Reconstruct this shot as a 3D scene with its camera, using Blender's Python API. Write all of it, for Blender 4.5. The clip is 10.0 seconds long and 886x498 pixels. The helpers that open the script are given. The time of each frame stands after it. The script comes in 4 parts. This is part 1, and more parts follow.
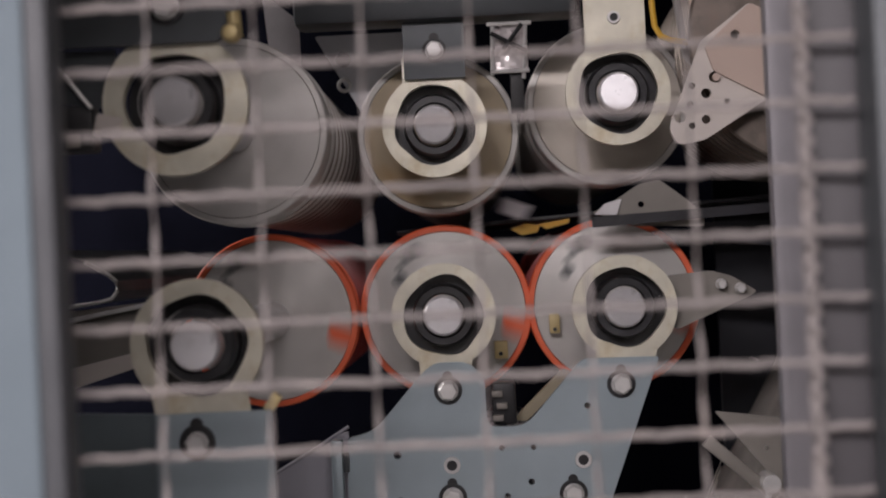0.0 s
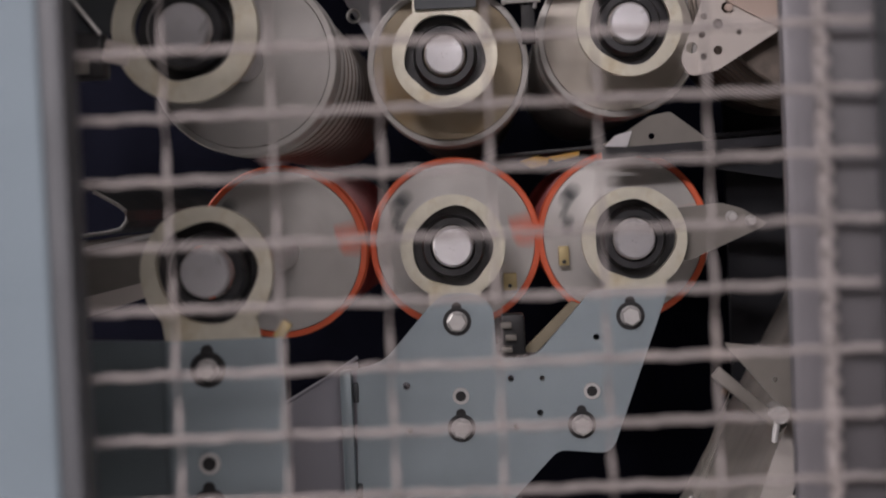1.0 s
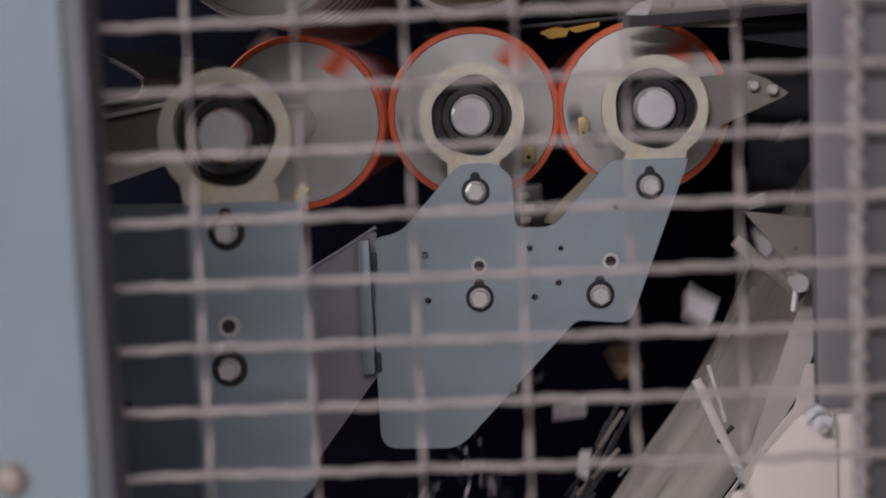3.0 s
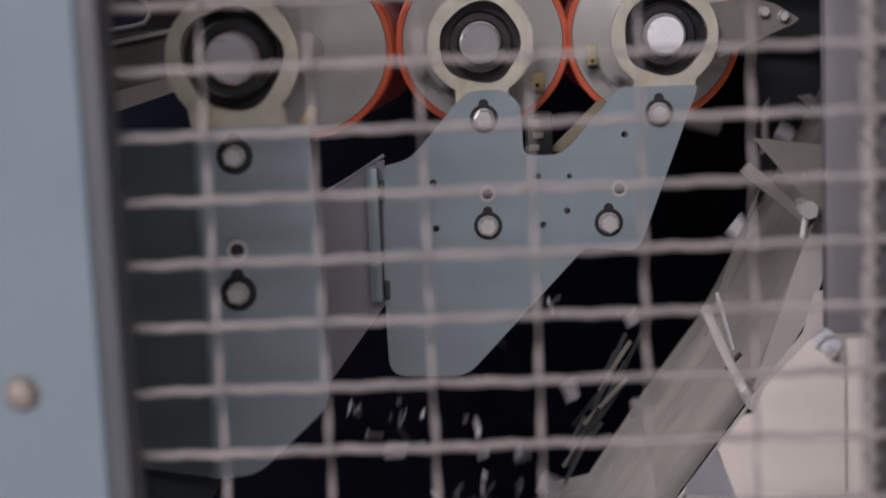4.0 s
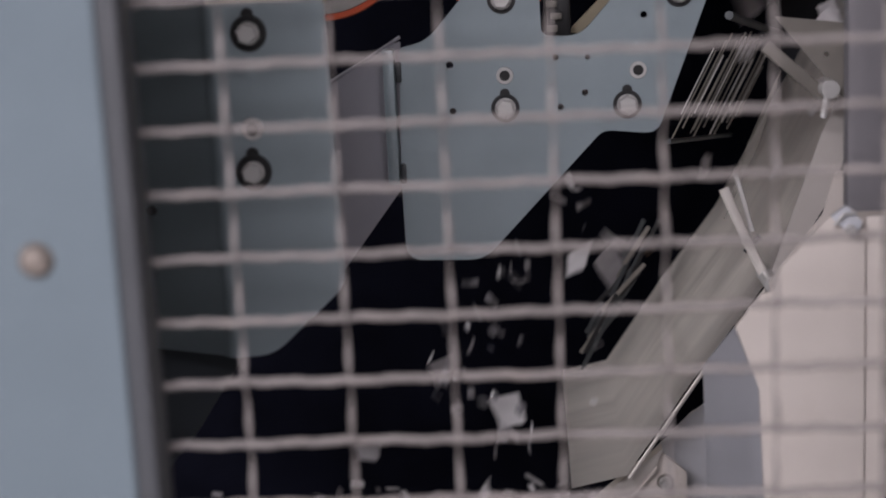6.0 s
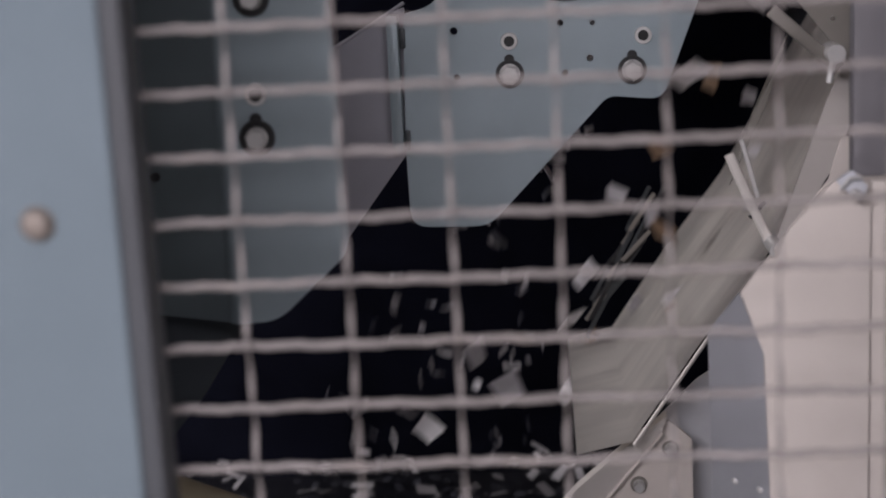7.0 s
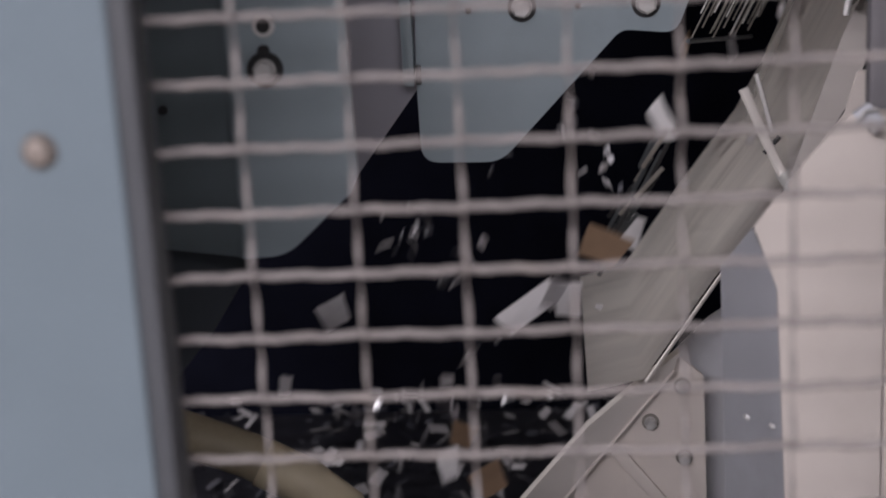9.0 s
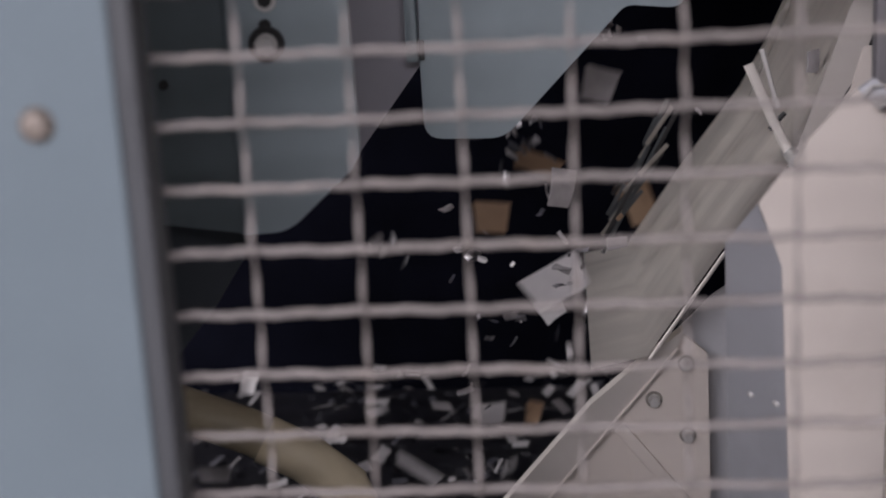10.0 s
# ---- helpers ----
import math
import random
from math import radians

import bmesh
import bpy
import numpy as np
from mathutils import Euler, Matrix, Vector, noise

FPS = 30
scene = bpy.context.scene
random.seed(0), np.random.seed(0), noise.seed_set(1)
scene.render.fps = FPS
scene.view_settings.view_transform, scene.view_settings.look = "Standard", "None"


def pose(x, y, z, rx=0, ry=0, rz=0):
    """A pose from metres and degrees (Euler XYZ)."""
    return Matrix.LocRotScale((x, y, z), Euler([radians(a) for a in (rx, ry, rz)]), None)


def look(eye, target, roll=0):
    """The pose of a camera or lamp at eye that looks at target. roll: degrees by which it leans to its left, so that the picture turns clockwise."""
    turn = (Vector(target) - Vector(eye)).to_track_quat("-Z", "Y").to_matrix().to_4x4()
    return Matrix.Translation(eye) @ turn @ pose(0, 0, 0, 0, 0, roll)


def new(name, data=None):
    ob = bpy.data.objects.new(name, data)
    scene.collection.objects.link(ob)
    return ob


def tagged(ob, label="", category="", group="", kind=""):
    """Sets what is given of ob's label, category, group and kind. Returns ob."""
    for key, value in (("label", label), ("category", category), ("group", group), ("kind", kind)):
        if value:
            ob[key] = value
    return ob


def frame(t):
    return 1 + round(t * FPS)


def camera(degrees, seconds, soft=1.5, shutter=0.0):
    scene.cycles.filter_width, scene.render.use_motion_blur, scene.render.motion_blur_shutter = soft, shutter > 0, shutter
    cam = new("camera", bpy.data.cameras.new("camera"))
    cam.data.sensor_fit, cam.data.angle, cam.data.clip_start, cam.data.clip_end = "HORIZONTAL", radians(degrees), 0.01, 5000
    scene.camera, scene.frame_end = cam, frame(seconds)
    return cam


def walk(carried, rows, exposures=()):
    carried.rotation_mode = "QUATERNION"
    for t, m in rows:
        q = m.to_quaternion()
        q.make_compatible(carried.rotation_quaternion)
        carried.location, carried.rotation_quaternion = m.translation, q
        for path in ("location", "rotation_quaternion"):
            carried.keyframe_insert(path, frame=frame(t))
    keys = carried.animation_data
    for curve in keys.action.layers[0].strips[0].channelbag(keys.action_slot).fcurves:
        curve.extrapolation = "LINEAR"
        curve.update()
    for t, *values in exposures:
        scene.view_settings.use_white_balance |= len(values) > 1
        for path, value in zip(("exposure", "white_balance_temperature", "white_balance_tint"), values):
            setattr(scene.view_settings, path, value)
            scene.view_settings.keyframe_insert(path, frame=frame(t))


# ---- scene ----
cam = camera(32.0, 10.0, soft=1.9, shutter=0.4)
cam.data.dof.use_dof, cam.data.dof.focus_distance, cam.data.dof.aperture_fstop = True, 1.40, 5.6
PATH = [
    (0, (0.034, -1.39, 1.518), (-0.013, 0.609, 1.525), -2.7),
    (0.5, (0.032, -1.389, 1.512), (-0.02, 0.61, 1.485), -2.4),
    (1, (0.031, -1.388, 1.508), (-0.028, 0.61, 1.441), -2.5),
    (1.5, (0.031, -1.386, 1.502), (-0.032, 0.61, 1.393), -2.5),
    (2, (0.03, -1.385, 1.497), (-0.039, 0.608, 1.353), -2.5),
    (2.5, (0.029, -1.384, 1.492), (-0.049, 0.607, 1.321), -2.5),
    (4, (0.026, -1.383, 1.474), (-0.071, 0.595, 1.196), -2.5),
    (4.5, (0.027, -1.381, 1.469), (-0.078, 0.592, 1.154), -2.6),
    (5, (0.027, -1.381, 1.465), (-0.087, 0.585, 1.113), -2.6),
    (5.5, (0.026, -1.38, 1.461), (-0.094, 0.58, 1.084), -2.8),
    (6, (0.026, -1.378, 1.457), (-0.099, 0.577, 1.054), -2.8),
    (7.5, (0.028, -1.374, 1.451), (-0.112, 0.569, 0.995), -3.1),
    (8, (0.027, -1.371, 1.448), (-0.119, 0.566, 0.974), -3.1),
    (8.5, (0.028, -1.37, 1.446), (-0.125, 0.562, 0.955), -3.1),
    (9, (0.029, -1.367, 1.444), (-0.126, 0.561, 0.934), -3.1),
    (9.5, (0.029, -1.364, 1.441), (-0.127, 0.56, 0.916), -3.1),
    (10, (0.03, -1.361, 1.441), (-0.132, 0.559, 0.904), -3.1),
]
walk(cam, [(t, look(eye, target, roll)) for t, eye, target, roll in PATH], [(0, 0, 6600, 10), (2.5, 0, 6500, 10), (5, 0, 6280, 10), (10, 0, 6280, 10)])

# ---- light: long hall ceiling lamps before and above the machine, plus added side fill ----
world = bpy.data.worlds.new("hall_air")
scene.world = world
world.use_nodes = True
world.node_tree.nodes["Background"].inputs[0].default_value = (0.5, 0.55, 0.62, 1)
world.node_tree.nodes["Background"].inputs[1].default_value = 0.05
scene.view_settings.exposure = 0.0


def area_lamp(x, y, z, sx, sy, watts, colour, target):
    data = bpy.data.lights.new("area_lamp", "AREA")
    data.shape, data.size, data.size_y, data.energy, data.color = "RECTANGLE", sx, sy, watts, colour
    ob = new("area_lamp", data)
    ob.matrix_world = look((x, y, z), target)
    return ob


area_lamp(0.7, -4.7, 3.1, 2.6, 0.14, 46, (1.0, 0.915, 0.95), (0.1, -0.2, 1.3))
area_lamp(-1.6, -4.3, 3.1, 2.6, 0.14, 158, (1.0, 0.92, 0.96), (0.1, -0.1, 1.2))
# Fill added from the left with no known source, brightens chute and scraps
area_lamp(-2.9, 0.35, 2.5, 0.5, 2.2, 60, (1.0, 0.94, 0.94), (0.15, 0.2, 1.0))


# ---- materials ----
def material(name, base, rough=0.5, metal=0.0, scale=30.0, vary=0.12, bump=0.05, stain=None, stain_scale=6.0, stain_amount=0.3, aniso=0.0, fine=220.0, stretch=(1, 1, 1), gloss=0.5):
    m = bpy.data.materials.new(name)
    m.use_nodes = True
    nt = m.node_tree
    b = nt.nodes["Principled BSDF"]
    b.inputs["Metallic"].default_value = metal
    co = nt.nodes.new("ShaderNodeTexCoord")
    mp = nt.nodes.new("ShaderNodeMapping")
    mp.inputs["Scale"].default_value = stretch
    nt.links.new(co.outputs["Object"], mp.inputs["Vector"])
    n1 = nt.nodes.new("ShaderNodeTexNoise")
    n1.inputs["Scale"].default_value, n1.inputs["Detail"].default_value = scale, 5
    n2 = nt.nodes.new("ShaderNodeTexNoise")
    n2.inputs["Scale"].default_value, n2.inputs["Detail"].default_value = fine, 3
    n3 = nt.nodes.new("ShaderNodeTexNoise")
    n3.inputs["Scale"].default_value, n3.inputs["Detail"].default_value, n3.inputs["Roughness"].default_value = stain_scale, 6, 0.65
    b.inputs["Specular IOR Level"].default_value = gloss
    for n in (n1, n2, n3):
        nt.links.new(mp.outputs["Vector"], n.inputs["Vector"])
    info = nt.nodes.new("ShaderNodeObjectInfo")
    ramp = nt.nodes.new("ShaderNodeMapRange")
    ramp.inputs["From Min"].default_value, ramp.inputs["From Max"].default_value = 0.3, 0.7
    ramp.inputs["To Min"].default_value, ramp.inputs["To Max"].default_value = 1 - vary, 1 + vary
    nt.links.new(n1.outputs["Fac"], ramp.inputs["Value"])
    rnd = nt.nodes.new("ShaderNodeMapRange")
    rnd.inputs["To Min"].default_value, rnd.inputs["To Max"].default_value = 1 - vary / 2, 1 + vary / 2
    nt.links.new(info.outputs["Random"], rnd.inputs["Value"])
    mul = nt.nodes.new("ShaderNodeMath")
    mul.operation = "MULTIPLY"
    nt.links.new(ramp.outputs["Result"], mul.inputs[0])
    nt.links.new(rnd.outputs["Result"], mul.inputs[1])
    mix = nt.nodes.new("ShaderNodeMix")
    mix.data_type = "RGBA"
    mix.inputs[6].default_value = (*base, 1)
    mix.inputs[7].default_value = (*(stain or tuple(0.55 * c for c in base)), 1)
    sr = nt.nodes.new("ShaderNodeMapRange")
    sr.inputs["From Min"].default_value, sr.inputs["From Max"].default_value, sr.inputs["To Max"].default_value = 0.52, 0.72, stain_amount
    nt.links.new(n3.outputs["Fac"], sr.inputs["Value"])
    nt.links.new(sr.outputs["Result"], mix.inputs[0])
    tint = nt.nodes.new("ShaderNodeVectorMath")
    tint.operation = "SCALE"
    nt.links.new(mix.outputs[2], tint.inputs[0])
    nt.links.new(mul.outputs[0], tint.inputs["Scale"])
    nt.links.new(tint.outputs[0], b.inputs["Base Color"])
    rr = nt.nodes.new("ShaderNodeMapRange")
    rr.inputs["From Min"].default_value, rr.inputs["From Max"].default_value = 0.3, 0.7
    rr.inputs["To Min"].default_value, rr.inputs["To Max"].default_value = max(0.03, rough - 0.09), min(1, rough + 0.09)
    nt.links.new(n3.outputs["Fac"], rr.inputs["Value"])
    nt.links.new(rr.outputs["Result"], b.inputs["Roughness"])
    if bump:
        bp = nt.nodes.new("ShaderNodeBump")
        bp.inputs["Strength"].default_value, bp.inputs["Distance"].default_value = bump, 0.001
        nt.links.new(n2.outputs["Fac"], bp.inputs["Height"])
        nt.links.new(bp.outputs["Normal"], b.inputs["Normal"])
    if aniso:
        b.inputs["Anisotropic"].default_value, b.inputs["Anisotropic Rotation"].default_value = aniso, 0.25
        tg = nt.nodes.new("ShaderNodeTangent")
        tg.direction_type, tg.axis = "RADIAL", "Y"
        nt.links.new(tg.outputs[0], b.inputs["Tangent"])
    return m


M_BLUE = material("blue_grey_paint", (0.137, 0.172, 0.198), 0.68, 0.0, 8, 0.05, 0.04, stain_amount=0.12, gloss=0.2)
M_PLATE = material("zinc_blue_plate", (0.325, 0.39, 0.425), 0.42, 0.35, 14, 0.07, 0.05, (0.265, 0.31, 0.335), 9, 0.4)
M_WEB = material("grey_plate", (0.34, 0.335, 0.375), 0.5, 0.3, 14, 0.06, 0.04)
M_WIRE = material("galvanised_wire", (0.208, 0.189, 0.185), 0.6, 0.2, 90, 0.18, 0.2, (0.30, 0.26, 0.24), 40, 0.5, fine=500)
M_ZINC = material("yellow_zinc", (0.66, 0.63, 0.525), 0.42, 0.35, 35, 0.12, 0.12, (0.46, 0.36, 0.19), 22, 0.65)
M_CREAM = material("cream_paint", (0.68, 0.62, 0.575), 0.55, 0.0, 10, 0.05, 0.05, (0.58, 0.51, 0.45), 7, 0.3)
M_STEEL = material("bright_steel", (0.68, 0.67, 0.66), 0.4, 0.42, 60, 0.1, 0.05)
M_DISC = material("brushed_disc", (0.68, 0.66, 0.635), 0.5, 0.35, 40, 0.06, 0.05, (0.46, 0.43, 0.40), 14, 0.4, aniso=0.72)
M_WARM = material("warm_grey_disc", (0.65, 0.60, 0.53), 0.5, 0.35, 40, 0.06, 0.05, (0.48, 0.42, 0.34), 14, 0.5, aniso=0.5)
M_RUSTY = material("brown_stained_disc", (0.50, 0.42, 0.30), 0.5, 0.35, 40, 0.08, 0.05, (0.44, 0.28, 0.11), 9, 0.95, aniso=0.7)
M_ORANGE = material("orange_rubber", (0.92, 0.165, 0.065), 0.5, 0.0, 40, 0.1, 0.1, (0.55, 0.06, 0.03), 25, 0.4)
M_RED = material("dark_red_rubber", (0.46, 0.07, 0.065), 0.32, 0.0, 40, 0.2, 0.1, (0.16, 0.02, 0.02), 25, 0.6)
M_BLACK = material("black_rubber", (0.012, 0.012, 0.014), 0.5, 0.0, 40, 0.3, 0.15)
M_SEAL = material("dark_bearing_seal", (0.03, 0.03, 0.033), 0.35, 0.3, 40, 0.3, 0.1)


def shaft_material(name, grain):
    """Faced steel whose straight tool marks flash twice a turn; grain: their direction in the shaft's own space, in degrees."""
    m = material(name, (0.64, 0.63, 0.65), 0.34, 0.35, 50, 0.05, 0.05, (0.47, 0.46, 0.45), 60, 0.5)
    nt = m.node_tree
    b = nt.nodes["Principled BSDF"]
    b.inputs["Anisotropic"].default_value = 0.92
    vt = nt.nodes.new("ShaderNodeVectorTransform")
    vt.vector_type, vt.convert_from, vt.convert_to = "VECTOR", "OBJECT", "WORLD"
    vt.inputs[0].default_value = (math.cos(radians(grain)), 0, math.sin(radians(grain)))
    nt.links.new(vt.outputs[0], b.inputs["Tangent"])
    return m


# interior shade put into a near-black wall colour
M_INNER_SHADE = material("interior_shade", (0.0055, 0.0060, 0.0112), 0.9, 0.0, 5, 0.4, 0.1, (0.0042, 0.0046, 0.008), 12, 0.6, gloss=0.02)
M_BELT = material("black_belt", (0.012, 0.012, 0.016), 0.4, 0.0, 20, 0.4, 0.3)
M_GUN = material("dark_grey_steel", (0.065, 0.072, 0.078), 0.45, 0.4, 20, 0.12, 0.08)
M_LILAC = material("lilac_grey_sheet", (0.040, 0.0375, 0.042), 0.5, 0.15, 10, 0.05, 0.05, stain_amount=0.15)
M_CHUTE = material("worn_steel_sheet", (0.80, 0.76, 0.715), 0.38, 0.2, 6, 0.12, 0.04, (0.42, 0.39, 0.36), 4, 0.5, stretch=(1, 5, 1))
M_BRASS = material("brass", (0.60, 0.48, 0.24), 0.45, 0.2, 40, 0.15, 0.1)
M_YELLOW = material("yellow_plastic", (0.75, 0.44, 0.05), 0.45, 0.0, 20, 0.08, 0.05)
M_TAN = material("tan_hose", (0.36, 0.31, 0.215), 0.5, 0.0, 20, 0.15, 0.1, (0.22, 0.185, 0.115), 12, 0.6)
M_FIN = material("brown_fins", (0.22, 0.185, 0.16), 0.4, 0.5, 60, 0.25, 0.1, (0.14, 0.10, 0.08), 30, 0.6)
M_PAPER = material("white_scrap", (0.74, 0.72, 0.74), 0.7, 0.0, 60, 0.06, 0.1, stain_amount=0.15)
M_GREYP = material("grey_scrap", (0.36, 0.345, 0.36), 0.6, 0.0, 60, 0.15, 0.1, stain_amount=0.4)
M_CARD = material("brown_scrap", (0.28, 0.185, 0.118), 0.75, 0.0, 60, 0.1, 0.1)
M_FLAKE = material("clear_flakes", (0.42, 0.41, 0.44), 0.2, 0.3, 60, 0.8, 0.1)
M_DULL = material("dull_beige_steel", (0.24, 0.222, 0.20), 0.5, 0.3, 20, 0.12, 0.1)
M_CABLE = material("grey_cable", (0.33, 0.31, 0.30), 0.5, 0.0, 30, 0.15, 0.05)
M_PEACH = material("peach_primer", (0.60, 0.47, 0.40), 0.55, 0.0, 10, 0.06, 0.05, (0.50, 0.40, 0.34), 8, 0.4)
M_RETURN = material("grey_return", (0.60, 0.61, 0.65), 0.5, 0.1, 10, 0.05, 0.05)
M_DARK_RETURN = material("dark_return", (0.047, 0.051, 0.058), 0.55, 0.0, 10, 0.1, 0.05)
M_DIM_GREY = material("dim_grey", (0.0065, 0.0078, 0.0135), 0.7, 0.0, 8, 0.35, 0.1, (0.006, 0.007, 0.011), 7, 0.8)
M_STRIP = material("pale_steel_strip", (0.58, 0.545, 0.515), 0.45, 0.2, 12, 0.08, 0.05, (0.5, 0.46, 0.42), 9, 0.4)
M_SLEEVE = material("pale_tan_sleeve", (0.64, 0.56, 0.40), 0.5, 0.0, 20, 0.12, 0.1, (0.56, 0.48, 0.33), 14, 0.5)
M_SHADE = material("shaded_blue_grey_plate", (0.046, 0.055, 0.066), 0.55, 0.1, 12, 0.1, 0.05)
M_LITTER = material("mixed_litter", (0.065, 0.065, 0.078), 0.35, 0.1, 25, 0.9, 0.1, (0.03, 0.03, 0.05), 18, 0.9)
# hall paint and concrete kept pale so they bounce fill light
M_HALL = material("hall_wall_paint", (0.78, 0.77, 0.76), 0.8, 0.0, 2, 0.05, 0.05)
M_CONC = material("concrete", (0.46, 0.445, 0.43), 0.8, 0.0, 4, 0.15, 0.2)
M_FOIL = material("clear_film", (0.75, 0.70, 0.70), 0.2, 0.25, 50, 0.2, 0.4, fine=60)


# ---- building helpers ----
ORIGIN = {}


def thing(name, at, label, category, group="", kind=""):
    ob = new(name)
    ob.empty_display_size = 0.02
    ob.location = at
    ORIGIN[ob] = Vector(at)
    return tagged(ob, label, category, group, kind)


def part(name, bm, mat, parent=None, label="", smooth=35):
    """One mesh from world coordinates, under a thing or under a part."""
    o = ORIGIN.get(parent, Vector((0, 0, 0)))
    bmesh.ops.recalc_face_normals(bm, faces=bm.faces[:])
    if o.length:
        bmesh.ops.translate(bm, verts=bm.verts[:], vec=-o)
    for e in bm.edges:
        e.smooth = len(e.link_faces) == 2 and e.calc_face_angle(3.2) < radians(smooth)
    for f in bm.faces:
        f.smooth = True
    me = bpy.data.meshes.new(name)
    bm.to_mesh(me)
    bm.free()
    me.materials.append(mat)
    ob = new(name, me)
    if parent:
        ob.parent = parent
        ORIGIN[ob] = o
    return tagged(ob, label)


def box(x0, x1, y0, y1, z0, z1, bevel=0.0, m=None):
    bm = bmesh.new()
    bmesh.ops.create_cube(bm, size=1, matrix=Matrix.LocRotScale(((x0 + x1) / 2, (y0 + y1) / 2, (z0 + z1) / 2), None, (x1 - x0, y1 - y0, z1 - z0)))
    if bevel:
        bmesh.ops.bevel(bm, geom=bm.edges[:], offset=bevel, segments=2, affect="EDGES", profile=0.6)
    if m:
        bmesh.ops.transform(bm, matrix=m, verts=bm.verts[:])
    return bm


def rounded(points, radii, steps=5):
    """An outline with its corners rounded; radii: one number or one for each corner."""
    out, n = [], len(points)
    for i, p in enumerate(points):
        r = radii[i] if isinstance(radii, (list, tuple)) else radii
        a, b, c = Vector(points[i - 1]), Vector(p), Vector(points[(i + 1) % n])
        u, v = (a - b), (c - b)
        r = min(r, 0.48 * u.length, 0.48 * v.length)
        if r < 1e-4:
            out.append(b)
            continue
        s, e = b + u.normalized() * r, b + v.normalized() * r
        for k in range(steps + 1):
            w = k / steps
            out.append((1 - w) ** 2 * s + 2 * w * (1 - w) * b + w * w * e)
    return out


def circle(x, z, r, n=40, wobble=0.0, phase=0.0):
    return [Vector((x + (r + wobble * math.sin(5 * a + phase)) * math.cos(a), z + (r + wobble * math.sin(5 * a + phase)) * math.sin(a))) for a in (2 * math.pi * k / n for k in range(n))]


def sheet(outline, y, thick, holes=()):
    """A plate that faces -y, with holes through it; outlines in x and z."""
    bm = bmesh.new()
    edges = []
    for loop in (outline, *holes):
        vs = [bm.verts.new((p[0], y, p[1])) for p in loop]
        edges += [bm.edges.new((vs[i - 1], vs[i])) for i in range(len(vs))]
    bmesh.ops.triangle_fill(bm, use_beauty=True, use_dissolve=False, edges=edges)
    back = bmesh.ops.extrude_face_region(bm, geom=bm.faces[:])
    bmesh.ops.translate(bm, verts=[v for v in back["geom"] if isinstance(v, bmesh.types.BMVert)], vec=(0, thick, 0))
    return bm


def lathe(profile, x, z, n=48):
    """Turned about an axis along y; profile: (y, radius)."""
    bm = bmesh.new()
    rings = []
    for y, r in profile:
        if r < 1e-6:
            rings.append([bm.verts.new((x, y, z))])
        else:
            rings.append([bm.verts.new((x + r * math.cos(2 * math.pi * k / n), y, z + r * math.sin(2 * math.pi * k / n))) for k in range(n)])
    for a, b in zip(rings, rings[1:]):
        for k in range(n):
            p, q = (k, (k + 1) % n)
            if len(a) == 1:
                bm.faces.new((a[0], b[p], b[q]))
            elif len(b) == 1:
                bm.faces.new((a[p], b[0], a[q]))
            else:
                bm.faces.new((a[p], b[p], b[q], a[q]))
    return bm


def tube(points, r, n=6, cap=True, flat=1.0, swell=None):
    bm = bmesh.new()
    pts = [Vector(p) for p in points]
    rings = []
    up = Vector((0, 0, 1)) if abs((pts[-1] - pts[0]).normalized().z) < 0.8 else Vector((0, 1, 0))
    for i, p in enumerate(pts):
        d = (pts[min(i + 1, len(pts) - 1)] - pts[max(i - 1, 0)]).normalized()
        u = d.cross(up).normalized()
        v = u.cross(d)
        q = r * (swell[i] if swell else 1)
        rings.append([bm.verts.new(p + q * (math.cos(a) * u + flat * math.sin(a) * v)) for a in (2 * math.pi * k / n for k in range(n))])
    for a, b in zip(rings, rings[1:]):
        for k in range(n):
            bm.faces.new((a[k], a[(k + 1) % n], b[(k + 1) % n], b[k]))
    if cap:
        bm.faces.new(rings[0][::-1])
        bm.faces.new(rings[-1])
    return bm


def hex_bolt(name, x, y, z, parent, r=0.0095, turn=0.2, seat=True, ring=1.36):
    """A hex head on a steel washer, over a black disc, standing proud of the plane y."""
    bm = lathe([(y - 0.0105, 0), (y - 0.0105, r * 0.82), (y - 0.009, r), (y - 0.002, r), (y - 0.002, 0)], x, z, 6)
    bmesh.ops.rotate(bm, verts=bm.verts[:], cent=(x, y, z), matrix=Matrix.Rotation(turn, 3, "Y"))
    ob = part(name, bm, M_STEEL, parent, "bright hex bolt head", 20)
    part("washer", lathe([(y - 0.003, 0), (y - 0.003, r * 1.0), (y - 0.0005, r * 1.03), (y - 0.0005, 0)], x, z, 24), M_STEEL, ob)
    if seat:
        # black discs put the dark depth of the hole and its notch into colour
        part("seat", lathe([(y - 0.0018, 0), (y - 0.0018, r * ring), (y + 0.0005, r * (ring + 0.04)), (y + 0.0005, 0)], x, z, 28), M_BLACK, ob, "black disc for the dark depth of the hole")
        part("key_slot", lathe([(y - 0.0012, 0), (y - 0.0012, 0.0045), (y + 0.0005, 0.0045), (y + 0.0005, 0)], x, z + r * (ring + 0.06), 14), M_BLACK, ob)
    return ob


